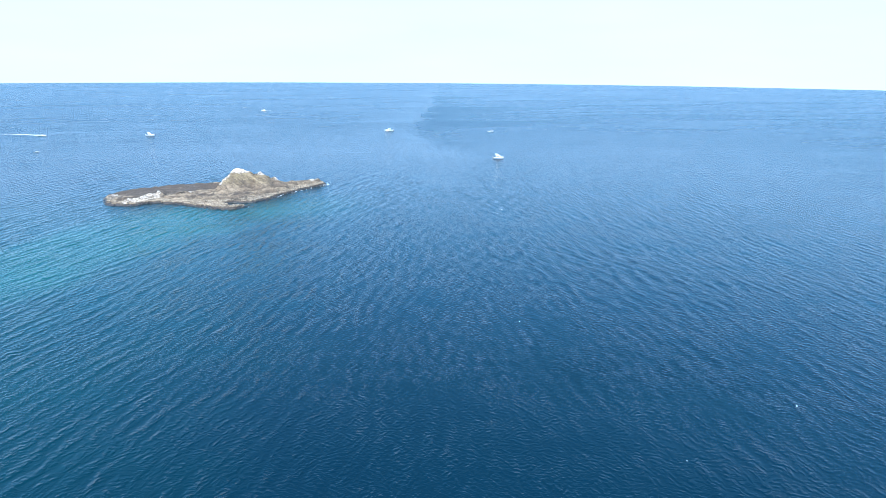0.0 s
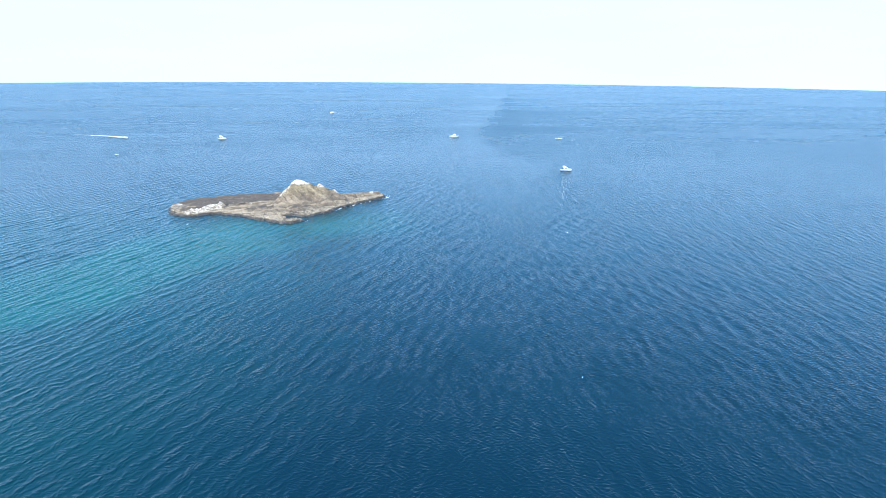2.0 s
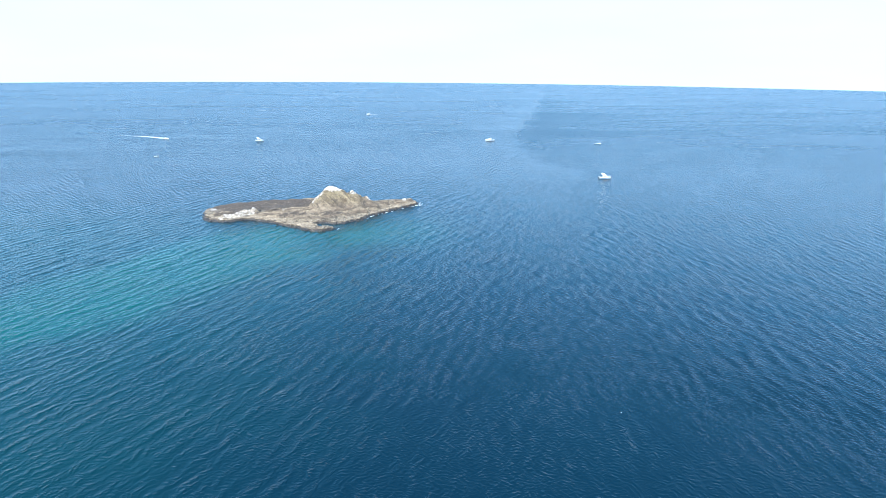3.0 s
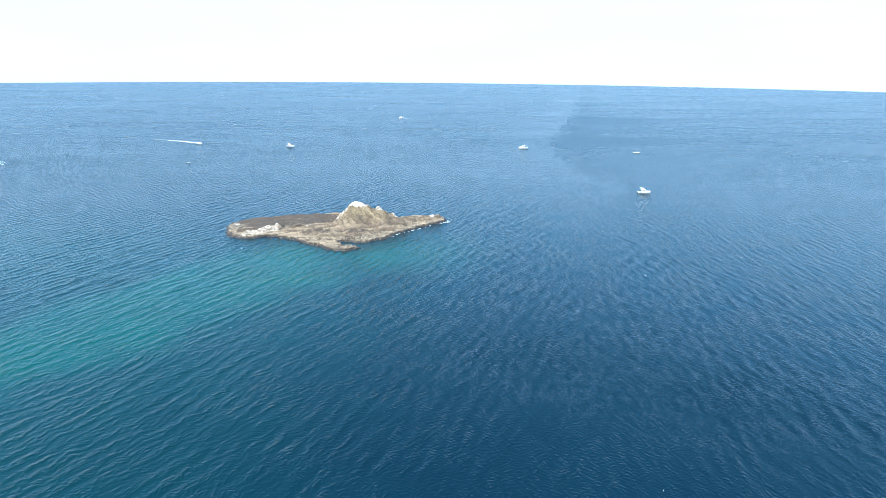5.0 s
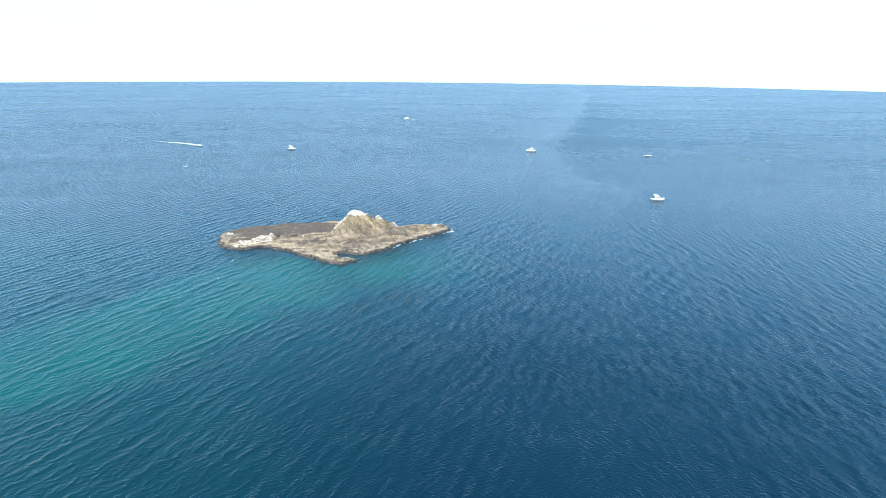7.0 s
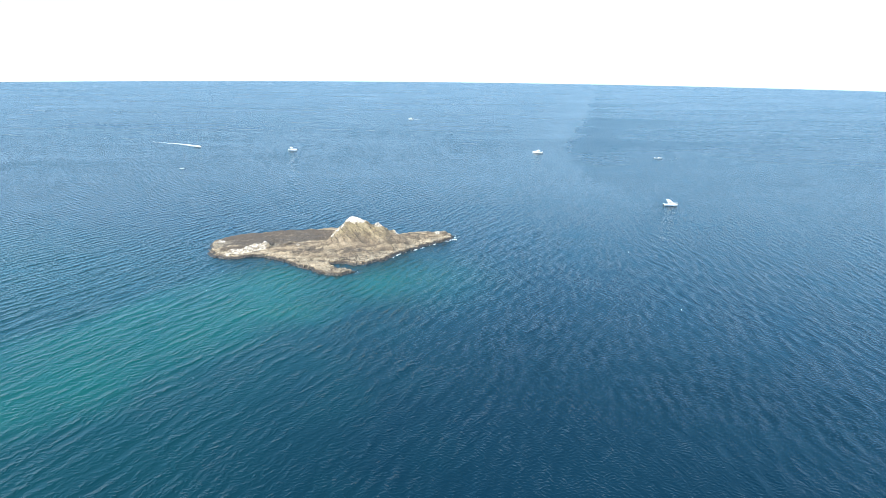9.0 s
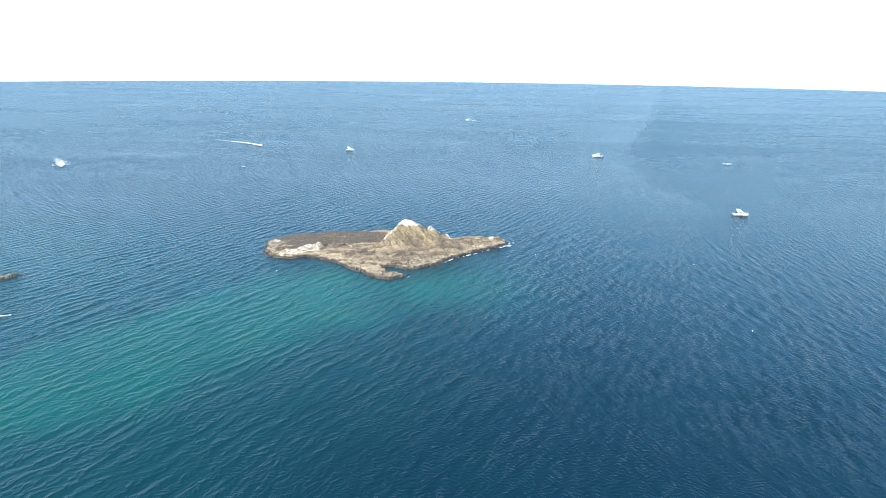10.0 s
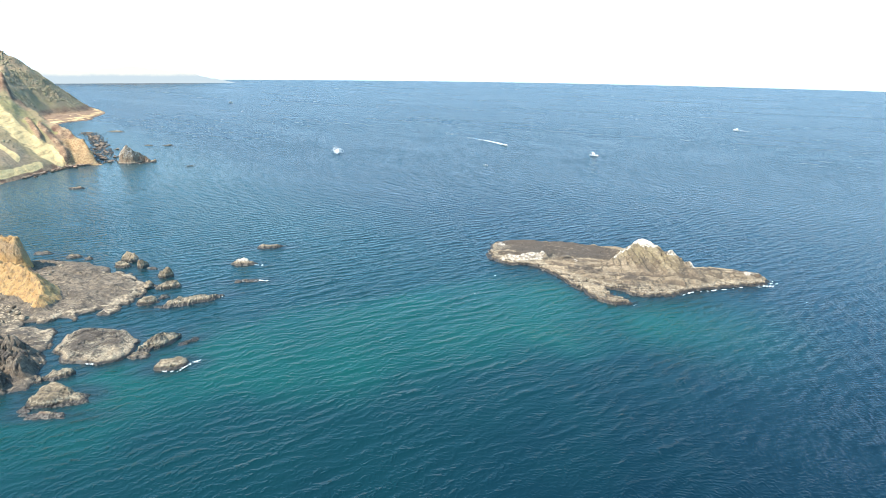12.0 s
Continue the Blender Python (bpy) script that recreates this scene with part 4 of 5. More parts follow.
def far_cape():
    x, y = grid(-1310, -780, 0, 340, 3.0)
    crests = [([(-990, 322, 0), (-986, 310, 12), (-990, 285, 31), (-995, 264, 50), (-999, 243, 69), (-1003, 224, 87), (-1040, 140, 130), (-1080, 60, 160)], 0.9, 0.9),
              ([(-1003, 224, 78), (-900, 205, 40), (-830, 215, 10)], 0.95, 0.6)]
    s, h, gully, wob = hill_heights(x, y, CAPE, crests, 151)
    scree = 0.5 * step(3.2, 1.6, h) * step(0.4, 1.0, h) + 0.42 * step(0.55, 0.85, gully) * step(60, 20, h)
    bare = 0.8 * step(16, 5, h) + 0.3 * step(0.2, 0.6, gully)
    landform("far_hillside", "scrub-covered hillside falling to a pale stony cape", "hillside", x, y, h, EARTH, h > -2.5,
             {"scree": scree, "bare": np.clip(bare, 0, 1), "orange": 0 * x, "grass": 0.6 * step(0.0, 0.5, fbm(x / 60, y / 60, 3, 157))}, np.where(h < 7, 1, 0),
             [("slope", "brown and olive scrub slope"), ("shore", "pale stony shore")], 0, True)
    return x, y, h, s, np.maximum(scree, bare)


CAPE_GRID = far_cape()


def shrubs(name, label, plan, count, seed, lo, hi, size):
    """Leafless and greening shrubs, each a lumpy clump, over one hillside."""
    rng = np.random.default_rng(seed)
    x, y, h, s, bald = plan
    ok = np.flatnonzero((h.ravel() > lo) & (h.ravel() < hi) & (s.ravel() > 10) & (bald.ravel() < 0.3) & (fbm(x / 30, y / 30, 3, seed).ravel() > -0.15))
    pick = rng.choice(ok, count)
    bm = bmesh.new()
    bmesh.ops.create_icosphere(bm, subdivisions=1, radius=1)
    ball = np.array([v.co[:] for v in bm.verts])
    tris = np.array([[v.index for v in f.verts] for f in bm.faces])
    bm.free()
    gx, gy = (g.ravel() for g in np.gradient(h, abs(x[1, 0] - x[0, 0]) + 0.0, abs(y[0, 1] - y[0, 0]) + 0.0))
    co, fs = [], []
    for i, p in enumerate(pick):
        r = size * rng.uniform(0.5, 1.4)
        lump = ball * (1 + rng.uniform(-0.3, 0.35, (len(ball), 1))) * r * np.array((1, 1, 0.07))
        lump = lump + (rng.uniform(-1.6, 1.6), rng.uniform(-1.6, 1.6), 0)
        lump[:, 2] += gx[p] * lump[:, 0] + gy[p] * lump[:, 1]
        co.append(lump + (x.ravel()[p], y.ravel()[p], h.ravel()[p] + 0.02 * r))
        fs.append(tris + i * len(ball))
    me = faces_mesh(name, np.concatenate(co), np.concatenate(fs), SHRUB)
    tagged(new(name, me), label, "shrubs", kind="stuff")


shrubs("shrubs", "olive and brown shrubs over the near hillside", HILL_GRID, 1500, 5, 14, 95, 0.8)
shrubs("shrubs", "olive and grey-brown scrub over the far hillside", CAPE_GRID, 9000, 6, 8, 190, 1.25)


# ---- rocks in the water ----
def sea_rock(cx, cy, a, b, turn, high, flat, guano, name, label, seed):
    """A ragged, bedded rock: one side of its top stands higher, ledges step down to the water."""
    cell = 0.16 + 0.022 * a
    u, v = grid(-a * 1.35, a * 1.35, -b * 1.5, b * 1.5, cell)
    c, s = math.cos(radians(turn)), math.sin(radians(turn))
    x, y = cx + c * u - s * v, cy + s * u + c * v
    near = (np.abs(u / a) ** 2.4 + np.abs(v / b) ** 2.4) ** (1 / 2.4)
    d = (1 - near) * b + (0.20 * b + 0.25) * fbm(x / (0.9 * b + 0.6), y / (0.9 * b + 0.6), 4, seed) + 0.18 * ridged(x / 0.8, y / 0.8, 2, seed + 1)
    rise = 1 - np.exp(-np.maximum(d, 0) / (0.16 * b + 0.12) / (5.0 / flat))
    tilt = 0.75 + 0.26 * v / b + 0.14 * np.sin(u / a * 2.4 + seed) + 0.35 * fbm(x / (1.3 * b), y / (1.3 * b), 3, seed + 4)
    peak = 0.4 * np.exp(-(near * 1.8) ** 2) if flat < 3 else 0.0
    h = np.where(d > 0, high * rise * np.clip(tilt + peak, 0.25, 2), np.maximum(d * 1.5, -1.2))
    up = step(0.0, 0.5, d)
    h = h + up * (0.16 + 0.15 * high) * beds(x, y, h, radians(turn + 90), 0.6, 0.55 + 0.14 * b, seed)
    h = h + up * (0.07 + 0.07 * high) * broken(x, y, 0.5 + 0.28 * b, 2.6, turn, seed + 3, 0.3)
    h = h + up * (0.03 + 0.03 * high) * fbm(x / 0.9, y / 0.9, 3, seed + 2, 0.5)
    n = np.ones(x.shape)
    white = guano * step(0.5, 0.95, h / high)
    dark = np.clip(0.16 + 0.5 * fbm(x / 2.5, y / 2.5, 3, seed + 8) - 0.3 * step(0.5, 1.0, h / high), 0, 1)
    seam = seams(x, y, h, radians(turn + 90), 0.6, 0.55 + 0.14 * b, seed) * up
    tone = strata(x, y, h, radians(turn + 90), 0.6, 0.5 + 0.1 * b, seed)[1] + 0.15
    me = sheet(name, x - cx, y - cy, h, ROCK, h > -0.9, {"guano": white, "dark": dark, "ochre": 0.3 * n, "seam": seam, "tone": tone, "rust": (0.8 if "rusty" in label or "reddish" in label else 0.0) * n}, False)
    ob = new(name, me)
    ob.location = (cx, cy, 0)
    return tagged(ob, label, "rock", "rocks off the headland")


for i, row in enumerate(ROCKS):
    sea_rock(*row, seed=200 + 13 * i)


def loose_boulder(cx, cy, r, flat, seed, label):
    """A boulder lying on the ledge: a chipped block, set a little into the rock under it."""
    gx, gy, gh = HEAD_GRID
    ground = gh[np.abs(gx[:, 0] - cx).argmin(), np.abs(gy[0] - cy).argmin()]
    rng = random.Random(seed)
    bm = bmesh.new()
    bmesh.ops.create_icosphere(bm, subdivisions=2, radius=r)
    for v in bm.verts:
        k = 1 + 0.16 * rng.uniform(-1, 1)
        v.co = Vector((v.co.x * 1.25 * k, v.co.y * k, v.co.z * flat * k))
    for _ in range(5):
        n = Vector((rng.uniform(-1, 1), rng.uniform(-1, 1), rng.uniform(-0.2, 1))).normalized()
        bmesh.ops.bisect_plane(bm, geom=bm.verts[:] + bm.edges[:] + bm.faces[:], plane_co=n * r * 0.72 * (flat if n.z > 0.7 else 1), plane_no=n, clear_outer=True)
        bmesh.ops.holes_fill(bm, edges=bm.edges[:])
    me = bpy.data.meshes.new("boulder")
    bm.to_mesh(me)
    bm.free()
    me.materials.append(ROCK)
    ob = new("boulder", me)
    ob.matrix_world = pose(cx, cy, max(ground, 0.1) + 0.28 * r * flat, 0, 0, rng.uniform(0, 360))
    return tagged(ob, label, "rock", "loose boulders on the ledge")


for i, (bx, by, br, bf) in enumerate(LOOSE):
    loose_boulder(bx, by, br, bf, 700 + i, "loose pale boulder lying on the grey ledge" if br < 1.1 else "large loose tan block lying on the ledge")


def flat_slab():
    x, y = grid(-193, -159, 102, 128, 0.3)
    s = inside(x, y, SLAB) + 0.9 * fbm(x / 5, y / 5, 4, 81) + 0.3 * ridged(x / 2, y / 2, 3, 82)
    h = np.where(s > 0, 1.15 * (1 - np.exp(-np.maximum(s, 0) / 0.6)), np.maximum(s * 0.8, -1.5))
    h = h + 0.5 * step(1, 5, s) * (1 + 0.6 * fbm(x / 6, y / 6, 3, 83))
    up = step(0.2, 1.5, s)
    h = h + up * (0.10 * beds(x, y, h, radians(15), 0.4, 1.9, 84) + 0.30 * broken(x, y, 2.4, 1.8, 105, 87, 0.3) + 0.16 * broken(x, y, 0.9, 1.5, 100, 88, 0.3) + 0.15 * fbm(x / 1.5, y / 1.5, 4, 85))
    pale = np.maximum(step(0.2, 0.9, 0.8 * fbm(x / 4, y / 4, 3, 86) + 0.11 * (x + 172)), 0.9 * step(2.2, 0.8, s) * step(0.4, 0.8, h))
    me = sheet("flat_slab", x, y, h, ROCK, h > -1.0, {"dark": np.clip(0.85 - 0.9 * pale, 0, 1), "tone": pale - 0.3, "ochre": 0 * x, "guano": 0.12 * pale, "seam": 0.8 * seams(x, y, h, radians(15), 0.4, 1.4, 84) * up}, False)
    tagged(new("flat_slab", me), "broad flat grey slab with pale broken edges in the water", "rock", "rocks off the headland")


flat_slab()


def sea_stack():
    x, y = grid(-494, -460, 200, 238, 0.4)
    s = inside(x, y, [(-486, 208), (-478, 206.5), (-471, 209), (-468, 218), (-468.5, 229), (-473, 231), (-480, 224), (-486, 214)]) + 0.9 * fbm(x / 3, y / 3, 3, 88)
    top = ridge(x, y, [(-479, 210.5, 11.0), (-477.5, 212.5, 13.0), (-476.5, 214.8, 12.4), (-475.8, 217.5, 9.4), (-475, 220.5, 6.6), (-474.5, 223, 3.2), (-472.5, 228.5, 0.9)], 1.75, 1.75)
    h = np.where(s > 0, 0.8 * (1 - np.exp(-np.maximum(s, 0) / 0.6)), np.maximum(s, -1.5))
    h = np.where(top > h, h + (top - h) * step(-0.3, 1.4, s), h)
    h = h + step(0, 1.5, s) * (1.5 * fbm(x / 3.0, y / 3.0, 5, 89, 0.62) + 1.1 * broken(x, y, 2.2, 1.6, 60, 90, 0.4))
    me = sheet("rock_pinnacle", x, y, h, ROCK, h > -1.0, {"dark": 0 * x, "ochre": 0.3 + 0 * x, "guano": 0.5 * step(2.0, 6, h), "rust": 0.55 + 0.4 * step(214, 222, y), "tone": 0.5 + 0.5 * fbm(x / 3, y / 3, 2, 93),
                                                       "seam": 0.15 * seams(x, y, h, radians(80), 0.8, 2.0, 92)}, False)
    tagged(new("rock_pinnacle", me), "pointed tan sea stack with whitened crest off the hillside", "sea stack")


sea_stack()


def boulder_beach():
    """Dark reddish boulders heaped along the foot of the hillside."""
    rng = np.random.default_rng(12)
    bm = bmesh.new()
    bmesh.ops.create_icosphere(bm, subdivisions=1, radius=1)
    ball = np.array([v.co[:] for v in bm.verts])
    tris = np.array([[v.index for v in f.verts] for f in bm.faces])
    bm.free()
    line = [(-455, 142), (-472, 158), (-486, 178), (-488, 193), (-540, 207), (-580, 221), (-640, 233), (-700, 240)]
    co, fs = [], []
    for i in range(1300):
        k = rng.random() ** 0.8 * (len(line) - 1.001)
        j = int(k)
        p = np.array(line[j]) * (1 - k + j) + np.array(line[j + 1]) * (k - j)
        out = rng.normal(-1, 3)
        if 3 < k < 4.6:
            out = rng.normal(2, 7)
        r = rng.uniform(0.35, 0.95) * (1 if i % 8 else 1.9)
        lump = ball * (1 + rng.uniform(-0.3, 0.3, (len(ball), 1))) * r * np.array((1.3, 1, 0.6))
        co.append(lump + (p[0] + 0.4 * out, p[1] + out, rng.uniform(-0.2, 0.7)))
        fs.append(tris + i * len(ball))
    me = faces_mesh("boulder_beach", np.concatenate(co), np.concatenate(fs), ROCK, smooth=False)
    me.attributes.new("dark", "FLOAT", "POINT").data.foreach_set("value", np.full(len(me.vertices), 0.45, np.float32))
    me.attributes.new("rust", "FLOAT", "POINT").data.foreach_set("value", np.full(len(me.vertices), 0.9, np.float32))
    tagged(new("boulder_beach", me), "heap of dark reddish boulders along the waterline", "boulders", kind="stuff")


boulder_beach()


# ---- surf ----
def surf(name, label, path, width, seed, gaps=0.0):
    """Broken white water along a path, with ragged gaps."""
    xs, ys = [p[0] for p in path], [p[1] for p in path]
    x, y = grid(min(xs) - width, max(xs) + width, min(ys) - width, max(ys) + width, 0.24)
    d = -ridge(x, y, [(px, py, 0.0) for px, py in path], 1, 1)
    f = fbm(x / 0.8, y / 0.8, 4, seed, 0.65)
    keep = f + 0.5 * (1 - d / width * 1.8) - gaps > 0.20
    keep &= d < width
    z = swell(x, y) + 0.12 + 0.12 * np.maximum(f, 0)
    me = sheet(name, x, y, z, FOAM, None)
    idx = np.array([p.vertices[:] for p in me.polygons])
    bad = ~keep.ravel()[idx].all(1)
    bm = bmesh.new()
    bm.from_mesh(me)
    bm.faces.ensure_lookup_table()
    bmesh.ops.delete(bm, geom=[bm.faces[i] for i in np.flatnonzero(bad)], context="FACES")
    bm.to_mesh(me)
    bm.free()
    tagged(new(name, me), label, "surf", kind="stuff")


surf("surf", "white surf at the wave-washed rock", [(-152.3, 122.4), (-149, 122.0), (-147.0, 124.6), (-147.2, 128.5), (-147.8, 130.4)], 1.2, 301, -0.06)
surf("surf", "white surf at the low ochre reef", [(-196, 163.5), (-193, 164.5)], 1.1, 302)
surf("surf", "white surf at the low ochre reef", [(-190.5, 168), (-187.5, 171.5)], 1.3, 303)
surf("surf", "white surf beside the perch rock", [(-206, 175), (-203.5, 178)], 0.9, 304)
surf("surf", "white surf off the islet's tip", [(-65, 295.5), (-62.6, 299), (-62.8, 303)], 1.7, 305, -0.05)
surf("surf", "white surf along the islet's ledge", [(-80.8, 266), (-79.2, 272.5), (-73.8, 281), (-68.8, 290)], 0.8, 306, 0.06)
surf("surf", "white surf at the islet's low end", [(-155.6, 253.6), (-152.6, 250.0)], 0.9, 307, 0.08)
surf("surf", "white surf at the flat slab", [(-166.5, 109), (-164, 111)], 0.9, 308)
surf("surf", "white surf off the long rock", [(-185, 152.5), (-183, 155)], 0.9, 309)
surf("surf", "white surf at the spit", [(-87.4, 246.6), (-87.3, 249.4)], 0.7, 310, 0.05)


def whitecaps():
    rng = np.random.default_rng(31)
    co, fs = [], []
    for i in range(13):
        cx, cy = rng.uniform(-150, 90), rng.uniform(75, 330)
        n, r = 9, rng.uniform(0.06, 0.17)
        t = np.linspace(0, 2 * math.pi, n, endpoint=False)
        k = r * rng.uniform(0.5, 1.2, n)
        px, py = cx + 1.7 * k * np.cos(t) * 0.6, cy + 1.7 * k * np.sin(t)
        ring = np.stack([px, py, swell(px, py) + 0.06], -1)
        mid = np.array([[cx, cy, float(swell(np.array([cx]), np.array([cy]))[0]) + 0.16]])
        base = 10 * i
        co.append(np.concatenate([mid, ring]))
        fs.append(np.array([[base, base + 1 + j, base + 1 + (j + 1) % n] for j in range(n)]))
    me = faces_mesh("whitecaps", np.concatenate(co), np.concatenate(fs), FOAM)
    tagged(new("whitecaps", me), "tiny white flecks of foam on the sea", "foam", kind="stuff")


whitecaps()


def wake(label, path, w0, w1, seed, strength=1.0):
    """The foam trail behind a running boat, fading with distance."""
    path = np.array(path, float)
    seg = np.hypot(*np.diff(path, axis=0).T)
    run = np.concatenate([[0], np.cumsum(seg)])
    n = int(run[-1] / 1.2) + 2
    q = np.linspace(0, run[-1], n)
    px, py = np.interp(q, run, path[:, 0]), np.interp(q, run, path[:, 1])
    for _ in range(12):
        px[1:-1], py[1:-1] = (px[:-2] + px[1:-1] * 2 + px[2:]) / 4, (py[:-2] + py[1:-1] * 2 + py[2:]) / 4
    tx, ty = np.gradient(px), np.gradient(py)
    ln = np.hypot(tx, ty)
    w = w0 + (w1 - w0) * np.sqrt(q / run[-1])
    v = np.linspace(-1, 1, 13)[None, :]
    x, y = px[:, None] - (ty / ln * w)[:, None] * v, py[:, None] + (tx / ln * w)[:, None] * v
    fade = (1 - q / run[-1])[:, None]
    thick = strength * (fade ** 1.6) * (1 - np.abs(v) ** 3)
    z = 0.14 + 0.5 * np.exp(-q / 6)[:, None] * (1 - v ** 2)
    me = sheet("wake", x, y, z, LACE, None, {"thick": thick})
    tagged(new("wake", me), label, "wake", kind="stuff")


# ---- boats ----
def hull_bm(length, beam, free):
    """A planing hull: sections from transom to bow, with chine, flare and sheer."""
    bm = bmesh.new()
    rows = []
    for k in range(15):
        t = k / 14
        w = beam / 2 * (1 - max(0, (t - 0.45) / 0.55) ** 2.3)
        top = free * (0.82 + 0.42 * t ** 2)
        keel = -0.35 + 0.55 * max(0, (t - 0.7) / 0.3) ** 2
        x = length * (t - 0.5)
        w = max(w, 0.03)
        row = [(x, 0, keel), (x, w * 0.72, keel + 0.28), (x, w * 0.86, 0.12 + 0.2 * t ** 3), (x + 0.1 * t, w, top), (x + 0.1 * t, w - min(0.12, w * 0.5), top + 0.05)]
        right = [bm.verts.new(p) for p in row]
        left = [right[0]] + [bm.verts.new((p[0], -p[1], p[2])) for p in row[1:]]
        rows.append((right, left))
    for (r0, l0), (r1, l1) in zip(rows, rows[1:]):
        for i in range(4):
            bm.faces.new((r0[i], r1[i], r1[i + 1], r0[i + 1]))
            bm.faces.new((l0[i], l0[i + 1], l1[i + 1], l1[i]))
    r, l = rows[0]
    bm.faces.new([*r, *reversed(l[1:])])
    r, l = rows[-1]
    bm.faces.new([*reversed(r), *l[1:]])
    bmesh.ops.recalc_face_normals(bm, faces=bm.faces)
    return bm


def box_bm(x0, x1, wide, z0, z1, rake0=0.0, rake1=0.0, narrow=0.85, bevel=0.08, y=0.0):
    """A cabin shape: raked ends, narrowing upwards, softened edges."""
    bm = bmesh.new()
    a, b = wide / 2, wide / 2 * narrow
    pts = [(x0, -a, z0), (x1, -a, z0), (x1, a, z0), (x0, a, z0), (x0 + rake0, -b, z1), (x1 - rake1, -b, z1), (x1 - rake1, b, z1), (x0 + rake0, b, z1)]
    v = [bm.verts.new((p[0], p[1] + y, p[2])) for p in pts]
    for f in ((0, 3, 2, 1), (4, 5, 6, 7), (0, 1, 5, 4), (1, 2, 6, 5), (2, 3, 7, 6), (3, 0, 4, 7)):
        bm.faces.new([v[i] for i in f])
    if bevel:
        bmesh.ops.bevel(bm, geom=bm.edges[:], offset=bevel, segments=2, affect="EDGES")
    return bm


def tube_bm(points, r, sides=6):
    bm = bmesh.new()
    rings = []
    for i, p in enumerate(points):
        a, b = Vector(points[max(i - 1, 0)]), Vector(points[min(i + 1, len(points) - 1)])
        q = (b - a).to_track_quat("Z", "Y")
        rings.append([bm.verts.new(Vector(p) + q @ Vector((r * math.cos(t), r * math.sin(t), 0))) for t in (2 * math.pi * k / sides for k in range(sides))])
    for r0, r1 in zip(rings, rings[1:]):
        for k in range(sides):
            bm.faces.new((r0[k], r0[(k + 1) % sides], r1[(k + 1) % sides], r1[k]))
    bm.faces.new(reversed(rings[0]))
    bm.faces.new(rings[-1])
    return bm


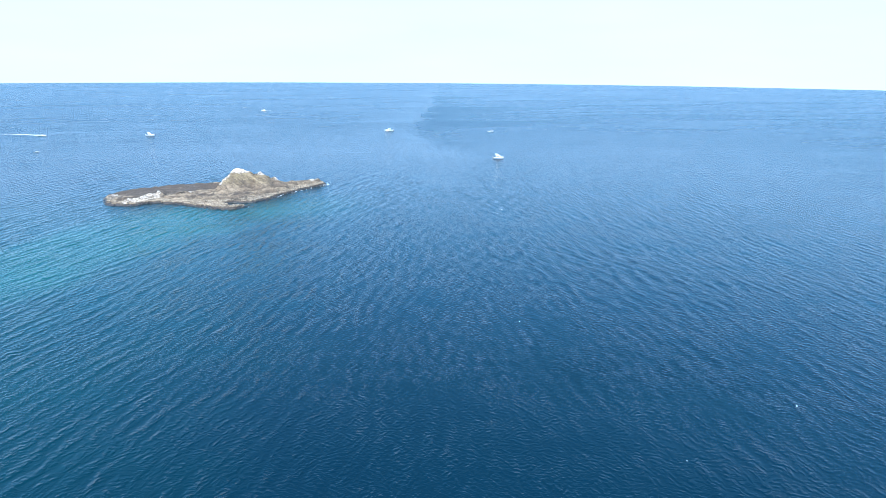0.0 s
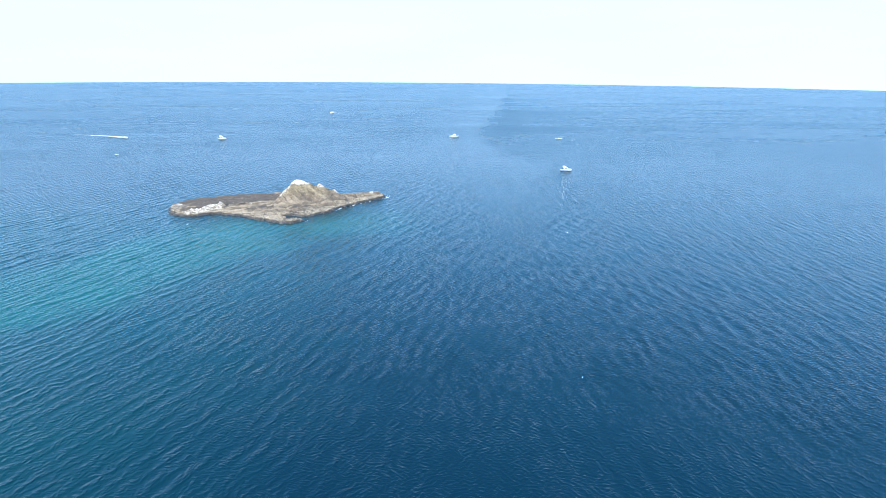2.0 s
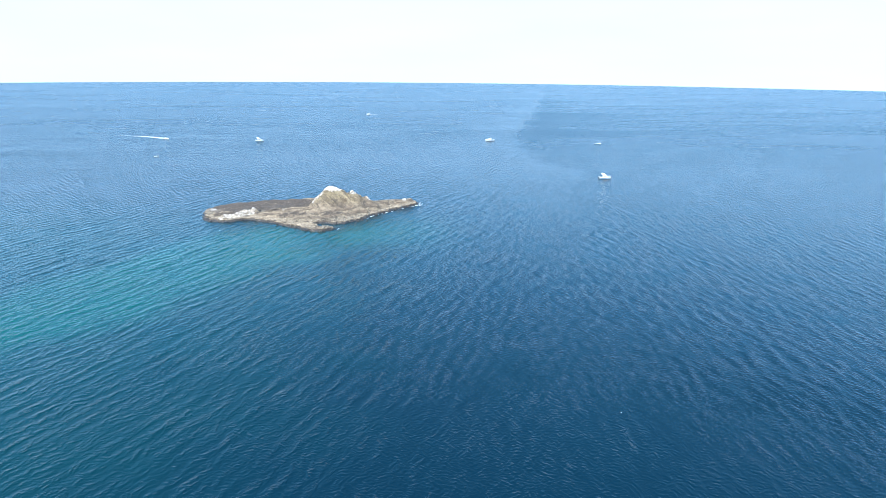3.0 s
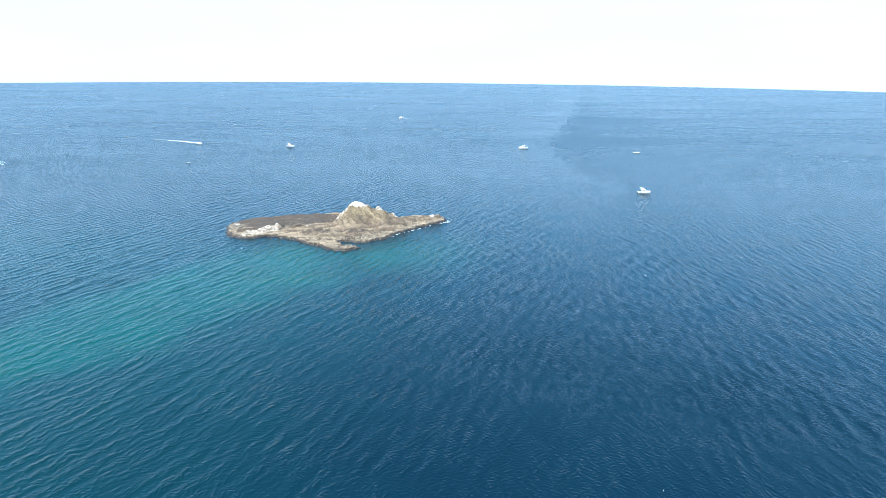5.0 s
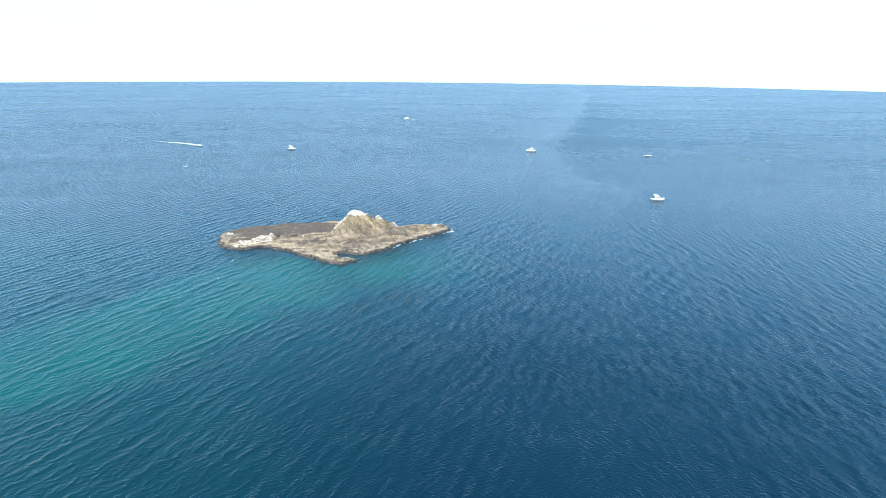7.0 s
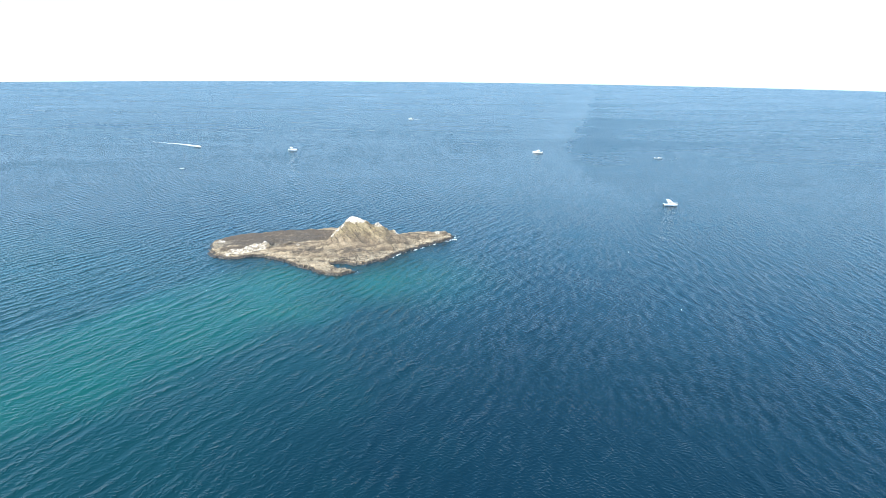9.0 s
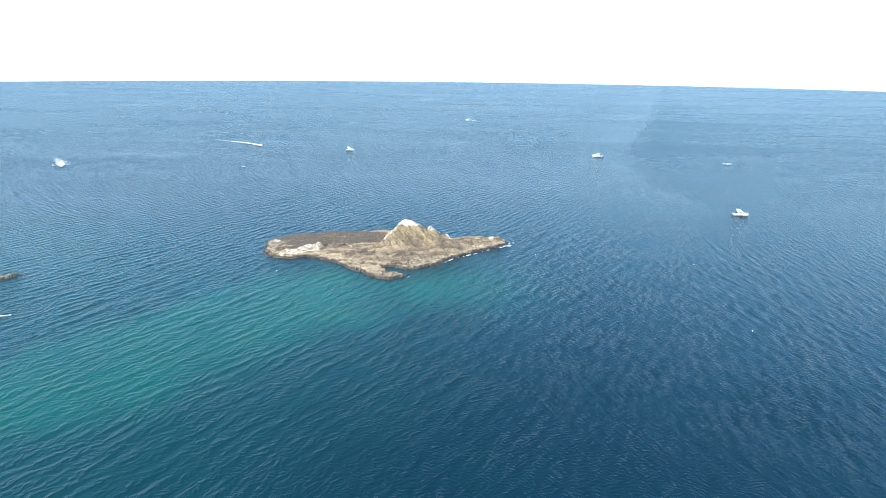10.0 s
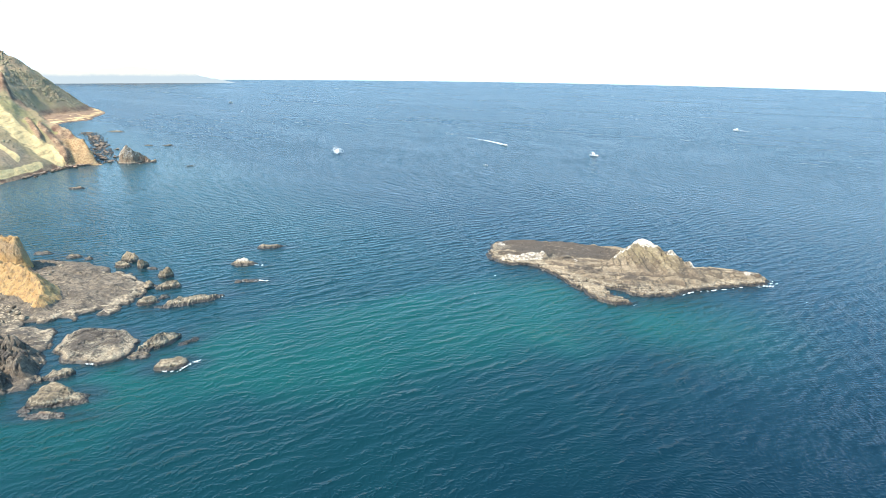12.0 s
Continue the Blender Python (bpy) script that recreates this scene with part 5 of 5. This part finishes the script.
def boat(name, label, x, y, heading, length, style):
    """style: cruiser (flybridge), wheelhouse (with mast), open (low skiff)."""
    top = tagged(new(name), label, "boat", "boats on the sea")
    top.matrix_world = pose(x, y, 0.0, 0, 0, heading)
    beam, free = length * 0.34, length * (0.13 if style != "open" else 0.085)
    hull = part("hull", hull_bm(length, beam, free), GELCOAT, top, smooth=False)
    part("stripe", box_bm(-length * 0.49, length * 0.12, beam * 1.012, free * 0.42, free * 0.58, narrow=1.0, bevel=0), NAVY, hull, "navy stripe along the side")
    part("deck", box_bm(-length * 0.47, length * 0.3, beam * 0.9, free * 0.7, free * 0.86, narrow=0.98, bevel=0.02), DECK, top, "grey cockpit deck")
    part("foredeck", box_bm(length * 0.08, length * 0.46, beam * 0.55, free * 0.9, free * 1.32, 0.1, length * 0.16, 0.6, 0.06), GELCOAT, top)
    motor = part("outboard_motor", box_bm(-length * 0.56, -length * 0.49, 0.5, -0.2, free * 1.25, 0, 0.05, 0.8, 0.06), RUBBER, top, "black outboard motor")
    part("cowl", box_bm(-length * 0.575, -length * 0.485, 0.58, free * 0.85, free * 1.4, 0.04, 0.06, 0.75, 0.08), GELCOAT, motor)
    rail_y = beam * 0.36
    for side in (-1, 1):
        part("bow_rail", tube_bm([(length * 0.05, side * rail_y, free * 1.0), (length * 0.12, side * rail_y, free * 1.75), (length * 0.34, side * rail_y * 0.62, free * 1.85),
                                  (length * 0.5, 0, free * 1.95)], 0.035), STEEL, top, "steel bow rail")
    if style == "open":
        part("console", box_bm(-0.5, 0.35, beam * 0.4, free * 0.8, free * 2.0, 0.05, 0.2, 0.85), GELCOAT, top)
        for i, px in enumerate((-length * 0.3, length * 0.2)):
            part("thwart", box_bm(px, px + 0.35, beam * 0.84, free * 0.8, free * 1.0, narrow=1.0, bevel=0.03), DECK, top)
        return top
    roof = free * 2.35
    cab = part("cabin", box_bm(-length * 0.2, length * 0.2, beam * 0.76, free * 0.85, roof, 0.1, length * 0.12, 0.84), GELCOAT, top)
    part("windscreen", box_bm(length * 0.07, length * 0.165, beam * 0.70, free * 1.45, roof * 0.93, 0.0, length * 0.06, 0.9, 0.02), GLAZING, cab, "dark raked windscreen")
    for side in (-1, 1):
        part("side_window", box_bm(-length * 0.15, length * 0.06, 0.08, free * 1.5, roof * 0.9, 0.05, 0.2, 0.9, 0.01, side * beam * 0.352), GLAZING, cab, "dark side window")
    part("roof", box_bm(-length * 0.27, length * 0.1, beam * 0.78, roof, roof + 0.12, 0.05, 0.1, 0.95, 0.04), GELCOAT, cab)
    if style == "cruiser":
        fly = part("flybridge", box_bm(-length * 0.27, length * 0.02, beam * 0.66, roof + 0.1, roof + 0.75, 0.05, 0.35, 0.9), GELCOAT, top)
        part("wind_deflector", box_bm(-length * 0.03, length * 0.01, beam * 0.56, roof + 0.72, roof + 1.05, 0.12, 0.0, 0.85, 0.01), GLAZING, fly)
        arch = [(-length * 0.27, -beam * 0.33, roof), (-length * 0.31, -beam * 0.3, roof + 0.95), (-length * 0.31, beam * 0.3, roof + 0.95), (-length * 0.27, beam * 0.33, roof)]
        part("radar_arch", tube_bm(arch, 0.09), GELCOAT, top)
        part("canopy", box_bm(-length * 0.36, -length * 0.08, beam * 0.66, roof + 0.95, roof + 1.05, 0.04, 0.04, 0.95, 0.03), GELCOAT, top, "white flybridge canopy")
        part("anchor", box_bm(length * 0.49, length * 0.56, 0.3, free * 1.0, free * 1.28, 0.05, 0.1, 0.7, 0.03), REDDISH, top, "red anchor buoy at the bow")
    else:
        mast = part("mast", tube_bm([(-length * 0.12, 0, roof), (-length * 0.13, 0, roof + length * 0.2)], 0.06), STEEL, top)
        part("spreader", tube_bm([(-length * 0.128, -0.6, roof + length * 0.13), (-length * 0.128, 0.6, roof + length * 0.13)], 0.04), STEEL, mast)
        part("lamp", box_bm(-length * 0.145, -length * 0.115, 0.2, roof + length * 0.2, roof + length * 0.225, bevel=0.02), REDDISH, mast)
    return top


boat("flybridge_boat", "white flybridge motor cruiser lying still on the sea", 38.5, 398, 8, 7.4, "cruiser")
boat("flybridge_boat", "white cabin cruiser with tall flybridge lying still far out", -265, 516, 12, 7.2, "cruiser")
boat("fishing_boat", "white fishing boat with wheelhouse and mast at anchor", -55, 573, 188, 8.2, "wheelhouse")
boat("skiff", "low open white skiff drifting on the sea", 47, 576, 12, 6.4, "open")
boat("dinghy", "tiny white open dinghy on the sea", -295, 410, 35, 3.2, "open")
boat("speedboat", "white motorboat running with a long foam wake", -357, 508, -18, 8.6, "open")
boat("distant_boat", "white motorboat running far out with a thin wake", -259, 832, 178, 7.0, "wheelhouse")
boat("jet_boat", "small boat running hard amid white spray", -416, 357, -34, 6.0, "open")
boat("distant_boat", "tiny white boat near the horizon", -1040, 553, 60, 8.0, "wheelhouse")

wake("fading foam wake of the running motorboat", [(-354, 507), (-366, 513), (-382, 518), (-410, 522), (-446, 523), (-473, 520), (-500, 512)], 2.2, 3.2, 5, 1.0)
wake("thin foam wake of the far motorboat", [(-256, 832), (-240, 830), (-216, 826), (-180, 822), (-140, 822)], 1.4, 2.4, 6, 0.6)
wake("broad foam wake behind the spraying boat", [(-418, 358.5), (-440, 373), (-470, 393), (-505, 416)], 2.6, 6.5, 7, 0.8)


def spray(name, label, x, y, heading, wide, high, seed, back):
    """Water thrown up in two plumes on the sides of a fast boat: many small drops and clots."""
    rng = np.random.default_rng(seed)
    bm = bmesh.new()
    bmesh.ops.create_icosphere(bm, subdivisions=1, radius=1)
    ball = np.array([v.co[:] for v in bm.verts])
    tris = np.array([[v.index for v in f.verts] for f in bm.faces])
    bm.free()
    c, s = math.cos(radians(heading)), math.sin(radians(heading))
    co, fs = [], []
    for i in range(300):
        side = 1 if i % 2 else -1
        t = rng.random()
        out = side * (0.8 + wide * t * rng.uniform(0.7, 1.0))
        up = high * (4 * t * (1.15 - t)) * rng.uniform(0.1, 1.0) / 1.3
        along = -back * rng.random() ** 1.6 - 0.5
        r = rng.uniform(0.06, 0.28) * (1 - 0.5 * t) * (0.6 + 0.4 * rng.random())
        lump = ball * (1 + rng.uniform(-0.35, 0.35, (len(ball), 1))) * r
        co.append(lump + (x + c * along - s * out, y + s * along + c * out, max(0.05, up)))
        fs.append(tris + i * len(ball))
    me = faces_mesh(name, np.concatenate(co), np.concatenate(fs), FOAM)
    tagged(new(name, me), label, "spray", kind="stuff")


spray("spray", "white plumes of spray beside the jet boat", -416, 357, -34, 5.2, 3.6, 44, 9.0)
spray("spray", "white bow spray along the running motorboat", -357, 508, -18, 1.6, 1.0, 45, 8.0)


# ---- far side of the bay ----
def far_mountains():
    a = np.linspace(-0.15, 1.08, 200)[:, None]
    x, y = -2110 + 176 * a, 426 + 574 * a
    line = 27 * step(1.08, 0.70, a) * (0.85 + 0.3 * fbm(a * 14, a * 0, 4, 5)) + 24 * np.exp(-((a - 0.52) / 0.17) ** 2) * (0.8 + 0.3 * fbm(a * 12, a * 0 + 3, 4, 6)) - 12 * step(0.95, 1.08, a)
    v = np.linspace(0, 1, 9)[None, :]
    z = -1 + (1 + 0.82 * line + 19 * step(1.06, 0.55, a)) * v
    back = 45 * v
    # one glowing sheet; the haze before it is only in its colour
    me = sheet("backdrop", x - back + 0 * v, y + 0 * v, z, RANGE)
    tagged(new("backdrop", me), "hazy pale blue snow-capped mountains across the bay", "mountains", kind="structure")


far_mountains()
